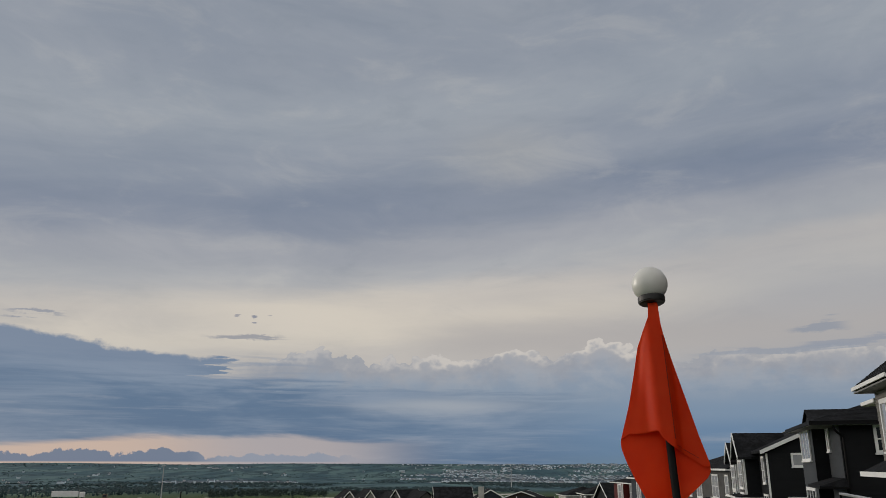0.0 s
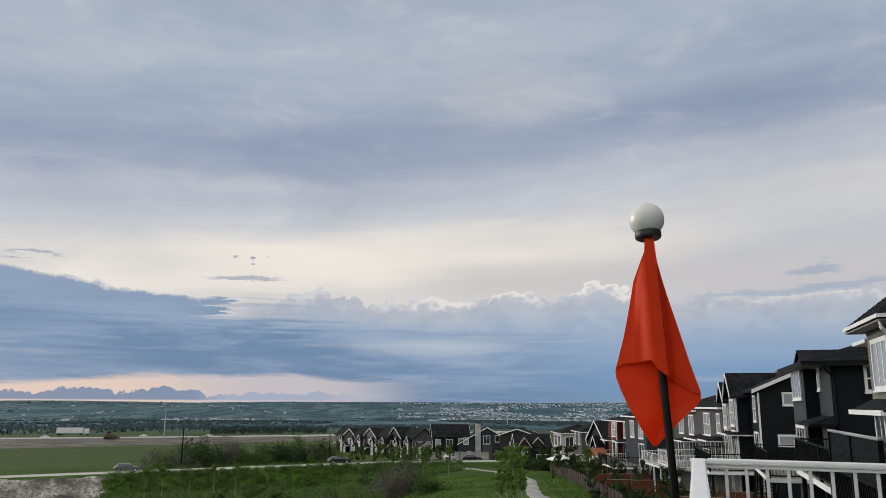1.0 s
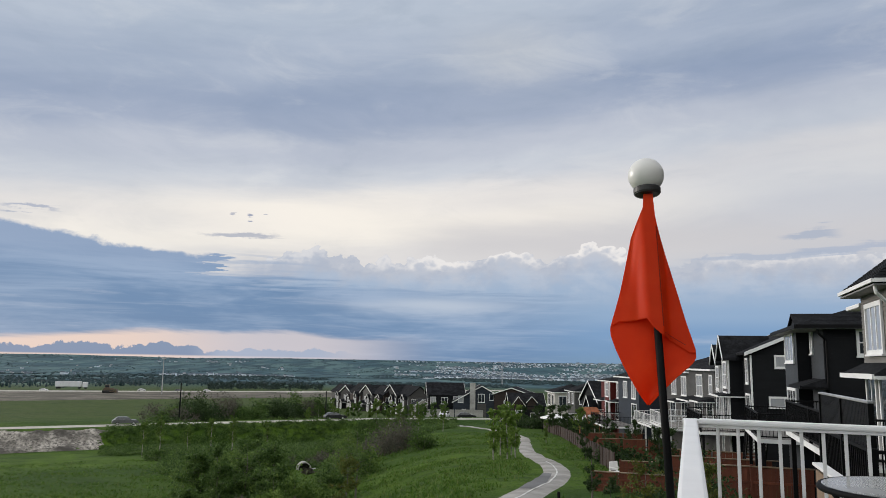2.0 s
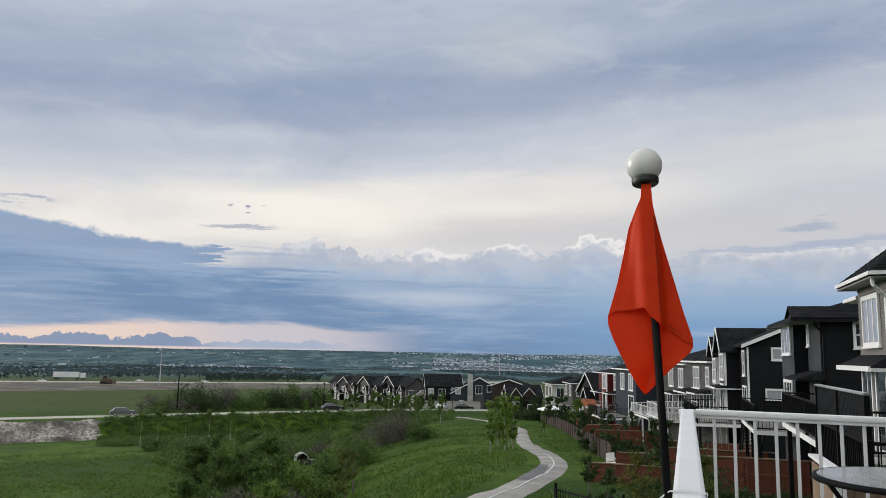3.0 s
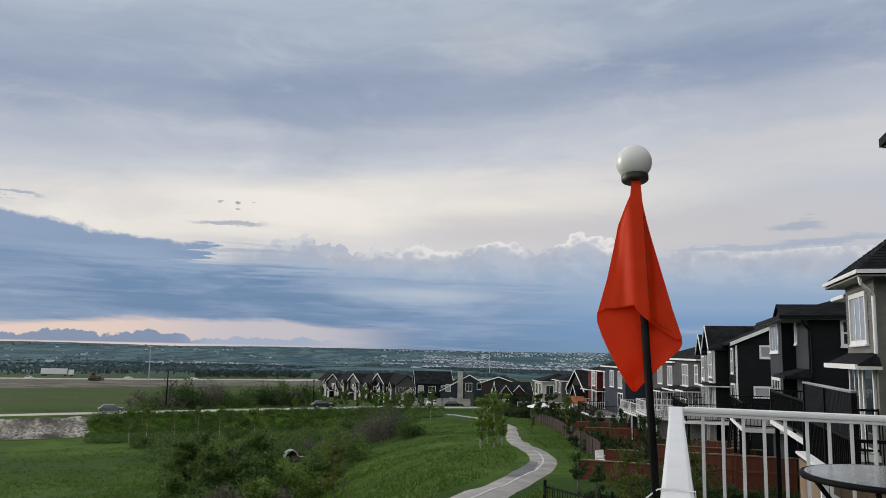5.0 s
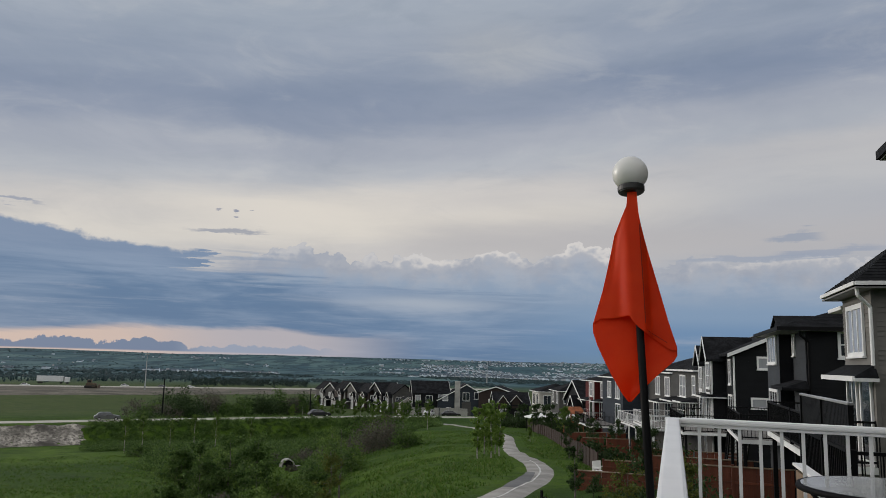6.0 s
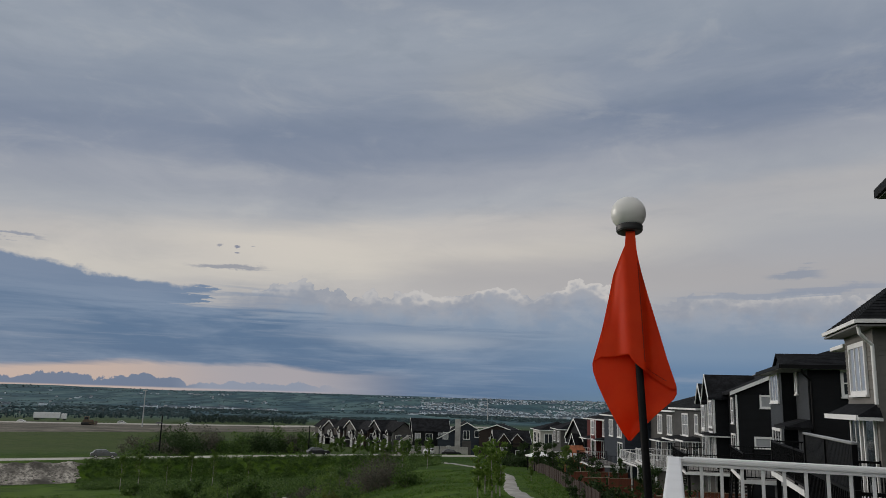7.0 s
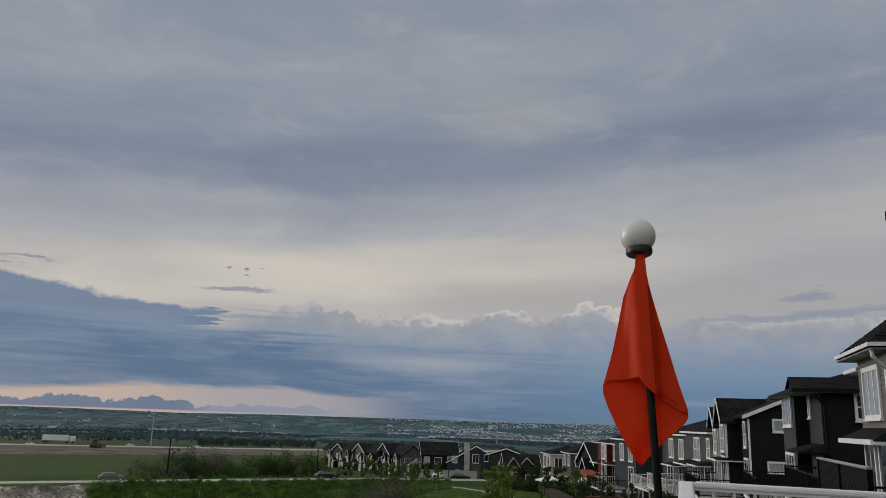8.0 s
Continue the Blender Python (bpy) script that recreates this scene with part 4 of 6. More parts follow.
    # bays: (y0, y1, out, z0, z1, own roof rise or 0, gable?, windows)
    for y0, y1, out, z0, z1, br, wins in bays:
        b = part("bay", boxed(-out, 0.0 - 0.001, y0, y1, z0, z1), WALLS[wall], h)
        if detail:
            sd = bmesh.new()
            siding(sd, (-out, y1), (-out, y0), z0, z1, (-1, 0), board)
            part("bay_siding", sd, WALLS[bays_wall or wall], h)
            sd = bmesh.new()
            siding(sd, (-out, y0), (-0.03, y0), z0, z1, (0, -1), board)
            part("bay_side_siding", sd, wm, h)
            if upright:
                part("bay_corner_board", boxed(-out - 0.035, -out + 0.08, y0 - 0.035, y0 + 0.08, z0, z1), TRIM, h)
                part("bay_corner_board", boxed(-out - 0.035, -out + 0.08, y1 - 0.08, y1 + 0.035, z0, z1), TRIM, h)
        if br > 0:
            part("bay_roof", roof_gable(bmesh.new(), -out, 1.5, y0, y1, z1 + 0.1, br, True, 0.35), SHINGLE, h)
            rk = bmesh.new()
            mid = (y0 + y1) / 2
            poly(rk, [(-out - 0.002, y0, z1), (-out - 0.002, y1, z1), (-out - 0.002, mid, z1 + br - 0.1)])
            part("bay_gable", rk, WALLS[bays_wall or wall], h)
            for ya in (y0 - 0.35, y1 + 0.35):
                rb = bmesh.new()
                slant(rb, (-out - 0.40, ya, z1 + 0.1), (-out - 0.40, mid, z1 + br + 0.1), (0.05, 0), -0.13, 0.02)
                part("bay_rake_board", rb, TRIM, h)
        for y, z, ww, hh, c, r, bl in wins:
            window(h, (-out - 0.022, y, z), (0, 1), (-1, 0), ww, hh, c, r, bl, door=z < floor + 0.3)
    # small lean-to roofs over doors: (y0, y1, out, z)
    for y0, y1, out, z in ledge or ():
        bm = bmesh.new()
        vs = [bm.verts.new(p) for p in ((-out, y0, z), (-out, y1, z), (0, y1 - 0.3, z + 0.28), (0, y0 + 0.3, z + 0.28), (-out, y0, z - 0.03), (-out, y1, z - 0.03), (0, y1, z - 0.03), (0, y0, z - 0.03))]
        for fc in ((0, 1, 2, 3), (4, 7, 6, 5), (0, 3, 7, 4), (1, 5, 6, 2), (0, 4, 5, 1), (2, 6, 7, 3)):
            bm.faces.new([vs[i] for i in fc])
        part("porch_roof", bm, SHINGLE, h)
        fb = bmesh.new()
        box(fb, -out - 0.05, -out - 0.002, y0, y1, z - 0.11, z + 0.01)
        box(fb, -out - 0.002, 0, y0 - 0.03, y0 + 0.0, z - 0.11, z - 0.031)
        part("porch_fascia", fb, fascia or TRIM, h)
    return h


def place(az, dist, heading):
    """A house's near back corner by bearing and distance; its back wall runs along the heading (degrees to the right of ahead)."""
    return pose(dist * math.sin(radians(az)), dist * math.cos(radians(az)), 0, 0, 0, -heading)


# the nearest neighbours, along the row
def downspout(h, x, y, z0, z1, mat=None):
    """A rainwater pipe with a bent neck under the eave."""
    bm = bmesh.new()
    pts = [(x - 0.38, y - 0.3, z1 - 0.14), (x - 0.36, y - 0.28, z1 - 0.3), (x - 0.06, y - 0.06, z1 - 0.55), (x - 0.06, y - 0.06, z0)]
    for a, b in zip(pts, pts[1:]):
        tube(bm, a, b, 0.042, n=10)
    part("downspout", bm, mat or TRIM, h)


house(row_pose(-6.06, 3.87), 19.2, 9.0, -3.4, 0.0, 5.0, "charcoal", "charcoal house with wide dark eaves beside the deck", rise=2.2, fascia=BLACK)
H1 = house(row_pose(19.85, 4.7), 3.0, 9.5, -3.6, -0.6, 3.5, "taupe", "taupe sided house with white windows and dark hipped roof", rise=1.6,
      back=((0.80, 1.93, 1.5, 1.06, 3, 1, True), (0.35, -0.62, 0.9, 1.85, 1, 1, False), (1.75, -0.62, 0.9, 1.85, 2, 1, False)), ledge=((-0.25, 3.4, 0.5, 1.34),), single=True, slim=0.09)
downspout(H1, 0, 0, 1.6, 3.5)
part("rear_wing", boxed(0.45, 4.0, 3.02, 4.8, -3.4, 3.12), WALLS["taupe"], H1)
part("rear_eave", boxed(0.03, 4.0, 3.47, 5.2, 3.13, 3.24, bevel=0.02), TRIM, H1)
H2 = house(row_pose(31.6, 5.2), 7.0, 9.0, -4.6, -1.3, 3.05, "charcoal", "charcoal sided house with pale bay and dark shingle roof", rise=1.25, fascia=BLACK, front=0.6,
      side=((1.15, 2.02, 0.8, 0.80, 1, 2, False), (0.9, -1.2, 1.6, 1.2, 1, 1, False)),
      bays=((0.03, 2.95, 0.04, -0.2, 2.9, 0, ((2.30, 2.12, 0.40, 0.70, 1, 1, True),)), (3.0, 6.8, 0.56, -4.4, 3.0, 0, ((3.75, 1.78, 2.5, 1.05, 3, 1, True), (3.65, -1.25, 2.4, 1.75, 3, 1, False))),), bays_wall="slate", ledge=((-0.2, 2.9, 0.9, 0.80),))
part("dormer_roof", roof_gable(bmesh.new(), -0.12, 3.2, 3.5, 6.3, 3.06, 0.74, True, 0.38, 0.10), SHINGLE, H2)
dormer = bmesh.new()
poly(dormer, [(-0.40, 3.3, 2.95), (-0.40, 6.5, 2.95), (-0.40, 4.9, 3.68)])
part("dormer_gable", dormer, WALLS["charcoal"], H2)
downspout(H2, 0.1, -0.02, -1.0, 3.05, BLACK)
house(place(22.2, 50, 13), 10.0, 9.0, -5.6, -2.3, 2.32, "charcoal", "dark house with white trim, gables and bay windows", roof="gable_y", rise=2.1, upright=True,
      side=((1.42, 1.52, 1.2, 0.56, 1, 1, True), (1.02, -0.80, 1.6, 0.44, 2, 1, True)), back=((0.9, 0.55, 0.7, 1.35, 1, 2, True), (0.5, -2.25, 1.3, 2.0, 2, 1, False)),
      bays=((3.0, 5.6, 0.9, -5.4, 1.9, 1.5, ((3.5, 0.2, 1.5, 1.5, 2, 2, True), (3.5, -2.25, 1.5, 2.0, 2, 1, False))),
            (6.6, 9.2, 0.9, -5.4, 1.6, 1.3, ((7.2, 0.0, 1.4, 1.4, 2, 2, True), (7.2, -2.25, 1.5, 2.0, 2, 1, False)))), bays_wall="grey", ledge=((2.6, 6.0, 1.6, -0.35),))
house(place(19.85, 63, 6), 9.0, 9.0, -6.6, -3.2, 1.25, "grey", "grey house with white windows and dark roof", rise=1.8,
      back=((0.8, -0.6, 0.9, 1.3, 1, 2, True), (4.0, -0.9, 2.0, 1.6, 2, 2, True), (0.8, -3.1, 1.8, 2.0, 2, 1, False), (4.2, -3.1, 2.6, 2.0, 3, 2, False)), ledge=((0.2, 3.0, 1.3, -1.2), (3.6, 8.2, 1.3, -1.3)))
house(place(18.2, 75, 2), 9.0, 9.0, -7.4, -4.0, 0.95, "grey", "grey house with dark gap beside it", rise=1.8,
      back=((1.2, -1.2, 1.5, 1.6, 2, 1, True), (4.6, -1.2, 1.5, 1.6, 2, 1, True), (1.0, -3.95, 1.8, 2.0, 2, 1, False), (5.0, -3.95, 1.8, 2.0, 2, 1, False)), ledge=((0.4, 4.0, 1.4, -1.8),))
house(place(14.7, 84, -1), 8.5, 9.0, -8.0, -4.8, 0.2, "navy", "dark blue-grey house with white trim", rise=1.8,
      back=((1.2, -2.0, 1.5, 1.6, 2, 1, True), (4.6, -2.0, 1.5, 1.6, 2, 1, True), (1.0, -4.7, 1.8, 2.0, 2, 1, False)))
house(place(13.5, 100, -4), 9.0, 9.0, -8.8, -5.4, -0.6, "red", "dark red house with white trim and balconies", rise=1.3, upright=True,
      side=((0.8, -2.6, 1.0, 1.7, 1, 2, True), (3.4, -2.6, 1.0, 1.7, 1, 2, True)), back=((0.8, -2.6, 1.1, 1.7, 1, 2, True), (5.5, -2.6, 1.1, 1.7, 1, 2, True), (0.8, -5.3, 1.6, 2.0, 2, 1, False), (5.5, -5.3, 1.6, 2.0, 2, 1, False)),
      bays=((2.6, 4.6, 0.8, -8.6, -0.75, 0, ((3.0, -2.5, 1.1, 1.6, 1, 2, True), (3.0, -5.2, 1.1, 2.0, 1, 1, False))),), bays_wall="red", ledge=((0.2, 2.5, 1.4, -3.1), (4.7, 8.0, 1.4, -3.1)))
house(place(11.9, 119, -6), 9.0, 10.0, -9.6, -7.2, -4.1, "charcoal", "charcoal house with a steep black roof and white gable trim", roof="gable_x", rise=3.1,
      bays=((1.0, 3.4, 1.0, -9.4, -4.9, 1.6, ((1.5, -6.6, 1.3, 1.4, 2, 1, True),)),), side=((1.0, -6.9, 2.4, 1.4, 3, 1, True),), back=((4.5, -6.8, 2.0, 1.6, 3, 1, True),))
house(place(10.2, 137, 0), 8.0, 8.0, -10.6, -8.2, -3.2, "grey", "grey house with a dark hipped roof", rise=1.8, side=((0.8, -5.3, 1.4, 1.6, 2, 1, False), (4.0, -5.3, 1.6, 1.6, 2, 1, True)),
      back=((1.5, -5.3, 1.4, 1.6, 2, 1, True), (5.5, -5.3, 1.4, 1.6, 2, 1, True)))
house(place(8.75, 151, -2), 8.0, 8.0, -11.2, -9.4, -3.9, "cream", "cream house with white framed windows and dark roof", rise=1.5, side=((0.8, -6.4, 1.4, 1.7, 2, 1, False),), back=((1.2, -6.4, 1.6, 1.9, 2, 1, False), (4.4, -6.4, 2.4, 1.9, 3, 1, False), (1.2, -9.3, 1.6, 1.9, 2, 1, False)))
house(place(8.0, 168, -90), 7.3, 9.0, -11.8, -9.2, -7.5, "charcoal", "dark house with steep black roof and two white-trimmed gables", roof="gable_y", rise=2.6,
      bays=((1.9, 3.7, 0.3, -8.2, -6.9, 1.4, ()), (4.6, 6.9, 1.3, -11.6, -7.5, 2.0, ((5.1, -10.6, 1.3, 2.2, 2, 1, True),))), bays_wall="brown", back=((0.8, -10.2, 2.2, 1.2, 2, 1, False),))
house(place(6.9, 196, -75), 9.0, 9.0, -13.0, -10.4, -6.2, "brown", "brown house behind the corner house with black roof", roof="gable_x", rise=1.6, back=((1.0, -9.4, 1.4, 1.5, 2, 1, True), (5.0, -9.4, 1.4, 1.5, 2, 1, True)))

# the corner house with the tall pale chimney, seen on its broad side
CH = house(place(1.35, 198, 0), 12.0, 14.4, -14.0, -11.0, -8.5, "navy", "blue-grey house with white trim and a tall pale chimney", roof="gable_y", rise=4.2,
           side=((6.3, -8.4, 1.5, 1.9, 2, 1, False), (9.2, -7.9, 2.0, 1.5, 2, 1, False), (10.0, -12.0, 0.8, 1.8, 1, 1, False), (1.2, -8.5, 1.2, 1.5, 1, 1, True), (2.2, -11.2, 0.9, 0.9, 1, 1, True)))
part("chimney", boxed(4.15, 5.5, -0.9, -0.03, -13.6, -3.6, bevel=0.05), CONCRETE, CH, "tall pale chimney stack")
part("pale_strip", boxed(6.0, 8.3, -0.12, -0.026, -13.0, -8.8), WALLS["grey"], CH)
house(place(-0.5, 203, -4), 11.0, 9.4, -14.2, -11.0, -7.0, "charcoal", "dark house with broad black roof and pale windows", roof="gable_x", rise=3.1, side=((0.6, -9.2, 1.3, 1.6, 2, 1, True), (3.4, -9.2, 1.6, 1.5, 2, 1, False), (6.6, -9.0, 1.5, 1.6, 2, 1, True), (5.0, -12.6, 1.2, 1.4, 1, 1, False)), back=((1.0, -9.6, 1.4, 1.5, 2, 1, False),))
house(place(-1.5, 206, -10), 6.0, 4.2, -14.4, -12.4, -10.0, "cream", "low cream wing with a large white window", roof="gable_y", rise=1.6, side=((0.9, -12.3, 2.2, 1.9, 3, 2, False),))
k = 0
for az, dd, wall, roof in ((-1.9, 217, "grey", "gable_y"), (-2.8, 224, "charcoal", "gable_x"), (-3.75, 231, "brown", "gable_y"), (-4.6, 239, "grey", "gable_x"),
                           (-5.4, 248, "brown", "gable_y"), (-6.1, 258, "charcoal", "gable_x"), (-6.75, 268, "grey", "gable_y")):
    g = profile(dd) - 0.2
    k += 1
    house(place(az, dd, -20 - k), 11.5, 6.2, g - 0.6, g + 2.6, g + 5.4, wall, "dark house in the far row with black roof and white windows", roof=roof, rise=2.4 + 0.3 * (k % 3), detail=False, fascia=BLACK if k % 2 else TRIM,
          side=((0.6, g + 3.0, 1.3, 1.5, 2, 1, False), (3.6, g + 3.0, 1.2, 1.5, 1, 1, k % 2 == 0), (0.8, g + 0.5, 1.8, 1.6, 2, 1, False)), back=((1.2, g + 3.0, 1.5, 1.5, 2, 1, True), (6.0, g + 3.0, 1.5, 1.5, 2, 1, True), (2.5, g + 0.5, 2.0, 2.0, 2, 1, False)),
          bays=((1.0 + 0.5 * (k % 3), 3.4 + 0.5 * (k % 3), 0.5 + 0.4 * (k % 2), g - 0.4, g + 3.9 + 0.5 * (k % 2), 1.1 + 0.25 * (k % 3), ((1.7 + 0.5 * (k % 3), g + 2.5, 1.2, 1.4, 2, 1, True), (1.6 + 0.5 * (k % 3), g + 0.3, 1.5, 1.7, 2, 1, True))), (6.2, 8.6, 1.2, g - 0.4, g + 2.3, 0.9, ((6.7, g + 0.2, 1.4, 1.7, 2, 1, True),))), bays_wall="taupe", ledge=((3.7, 6.1, 1.6, g + 2.4),))

# decks of the neighbours
deck_unit("neighbour_deck", row_pose(34.2, 5.2), 6.4, 2.2, -1.42, -4.9, white=False, stairs=1)
deck_unit("neighbour_deck", row_pose(19.95, 4.66), 9.9, 1.1, -0.70, -3.6, white=False)
deck_unit("neighbour_deck", place(22.0, 49.5, 13), 8.5, 2.8, -2.4, -5.8, white=False, stairs=1)
deck_unit("neighbour_deck", place(19.85, 63, 6), 8.0, 3.6, -3.3, -6.6, white=True)
deck_unit("neighbour_deck", place(18.2, 75, 2), 8.0, 3.4, -4.1, -7.4, white=True, stairs=1)
deck_unit("neighbour_deck", place(14.7, 84, -1), 7.5, 3.4, -4.9, -8.0, white=False)
deck_unit("neighbour_deck", place(13.5, 100, -4), 8.0, 2.6, -5.5, -8.8, white=True)
deck_unit("neighbour_deck", place(11.9, 119, -6), 8.0, 2.6, -7.3, -10.2, white=True)


def privacy_screen():
    t = thing("privacy_screen", row_pose(12.7, 2.65, 0), "tall black slatted privacy screen on a neighbour's deck", "privacy screen")
    part("top_rail", boxed(-0.045, 0.045, 0, 4.2, 0.96, 1.0, bevel=0.01), STEEL, t)
    part("bottom_rail", boxed(-0.03, 0.03, 0, 4.2, -0.72, -0.66), BLACK, t)
    for y in (0.0, 2.1, 4.14):
        part("post", boxed(-0.04, 0.04, y, y + 0.06, -0.72, 0.96), BLACK, t)
    me = None
    for y in np.arange(0.10, 4.12, 0.105):
        if me is None:
            o = part("slat", boxed(-0.012, 0.012, -0.045, 0.045, -0.66, 0.955), BLACK, t)
            me = o.data
        else:
            o = new("slat", me)
            o.parent = t
        o.location.y = float(y)


privacy_screen()
deck_unit("neighbour_deck", row_pose(12.6, 4.2), 4.3, 1.6, -0.72, -3.4, white=False, label="raised deck with black posts and white fascia")


def stair_wall():
    """The boarded side of a neighbour's stair, with a white cap and posts."""
    t = thing("stair_wall", row_pose(10.9, 1.86, -0.10), "tan boarded stair wall with a white cap beside a neighbour's deck", "stair wall")
    g = base_z(*row_pose(10.9, 1.6).translation.xy) - 0.1
    for k in range(8):
        part("board", boxed(0.09 + k * 0.14, 0.222 + k * 0.14, 0.05, 0.08, g, 0.10), TANWOOD, t)
    for x in (0.0, 1.22):
        part("post", boxed(x, x + 0.085, 0.02, 0.11, g, 0.155), TRIM, t)
    part("cap", boxed(-0.04, 1.36, -0.03, 0.19, 0.16, 0.20, bevel=0.008), TRIM, t)
    brace = bmesh.new()
    slant(brace, (0.1, 0.015, -0.10), (1.2, 0.015, -0.75), (0, 0.03), -0.10, 0.0)
    part("brace", brace, TRIM, t)
    part("return_board", boxed(0.0, 0.03, 0.115, 1.7, g, 0.10), TANWOOD, t)
    part("return_cap", boxed(-0.04, 0.12, 0.195, 1.75, 0.16, 0.20, bevel=0.008), TRIM, t)


stair_wall()


# ---- plants ----
def leaf_cloud(name, centres, size, count, mat, parent, seed, flat=0.9, up=0.0):
    """Many small leaves scattered in clumps; one mesh."""
    rng = np.random.default_rng(seed)
    n = count * len(centres)
    c = np.repeat(np.array([p[:3] for p in centres]), count, 0)
    r = np.repeat(np.array([p[3] for p in centres]), count)[:, None]
    d = rng.normal(size=(n, 3))
    d /= np.linalg.norm(d, axis=1)[:, None]
    pos = c + rng.normal(size=(n, 3)) * r * 0.55 * np.array([1, 1, flat])
    a = rng.normal(size=(n, 3))
    a[:, 2] += up
    a /= np.linalg.norm(a, axis=1)[:, None]
    b = np.cross(a, rng.normal(size=(n, 3)))
    b /= np.linalg.norm(b, axis=1)[:, None]
    s = size * (0.6 + 0.8 * rng.random((n, 1)))
    v = np.stack([pos - a * s, pos - b * s * 0.45, pos + a * s, pos + b * s * 0.45], 1).reshape(-1, 3)
    me = bpy.data.meshes.new(name)
    me.vertices.add(4 * n)
    me.vertices.foreach_set("co", v.ravel())
    me.loops.add(4 * n)
    me.loops.foreach_set("vertex_index", np.arange(4 * n, dtype=np.int32))
    me.polygons.add(n)
    me.polygons.foreach_set("loop_start", np.arange(0, 4 * n, 4, dtype=np.int32))
    me.update()
    me.validate()
    return mesh_part(name, me, mat, parent)


def tree(x, y, height, crown, mat, label, seed, bark=None, leaf=0.07, dense=90, slim=1.0, lean=0.0, stem=0.3):
    rng = random.Random(seed)
    t = thing("tree", pose(x, y, base_z(x, y) - 0.05), label, "tree", "trees in the park")
    bm = bmesh.new()
    pts = [Vector((0, 0, 0))]
    for i in range(1, 6):
        pts.append(Vector((lean * i / 5 + rng.uniform(-0.04, 0.04) * height * 0.3, rng.uniform(-0.04, 0.04) * height * 0.3, height * 0.92 * i / 5)))
    r0 = height * 0.012 + 0.015
    for i in range(5):
        tube(bm, pts[i], pts[i + 1], r0 * (1 - i / 5.5), r0 * (1 - (i + 1) / 5.5), 7)
    centres = []
    for k in range(int(12 + height * 4)):
        f = rng.uniform(stem, 1.0)
        i = min(4, int(f * 5))
        p = pts[i].lerp(pts[i + 1], f * 5 - i)
        wide = crown * (1.15 - abs(f - 0.55) * 1.3) * rng.uniform(0.35, 1.0)
        a = rng.uniform(0, 6.283)
        e = p + Vector((math.cos(a) * wide, math.sin(a) * wide, height * rng.uniform(0.02, 0.12)))
        tube(bm, p, e, r0 * 0.35 * (1.1 - f), 0.006, 5)
        centres.append((*e, crown * rng.uniform(0.11, 0.24)))
        centres.append((*p.lerp(e, 0.55), crown * rng.uniform(0.11, 0.24)))
    part("trunk", bm, bark or BARK, t)
    leaf_cloud("crown", centres, leaf, dense, mat, t, seed)
    return t


def shrub(x, y, width, height, mat, label, seed, leaf=0.08, dense=110, clumps=16, group="shrubs in the gully"):
    rng = random.Random(seed)
    t = thing("shrub", pose(x, y, base_z(x, y) - 0.1), label, "shrub", group)
    bm = bmesh.new()
    centres = []
    for k in range(clumps):
        a, q = rng.uniform(0, 6.283), rng.random() ** 0.6
        e = Vector((math.cos(a) * width * 0.5 * q, math.sin(a) * width * 0.5 * q, height * rng.uniform(0.35, 0.92) * (1 - 0.45 * q * q)))
        tube(bm, (e.x * 0.2, e.y * 0.2, 0), e, 0.03, 0.008, 5)
        centres.append((*e, height * rng.uniform(0.16, 0.30)))
        centres.append((e.x * 0.9, e.y * 0.9, e.z * 0.45, height * rng.uniform(0.18, 0.30)))
    part("branching", bm, BARK, t)
    leaf_cloud("foliage", centres, leaf, dense, mat, t, seed)
    return t


rng = random.Random(5)
seed = 100
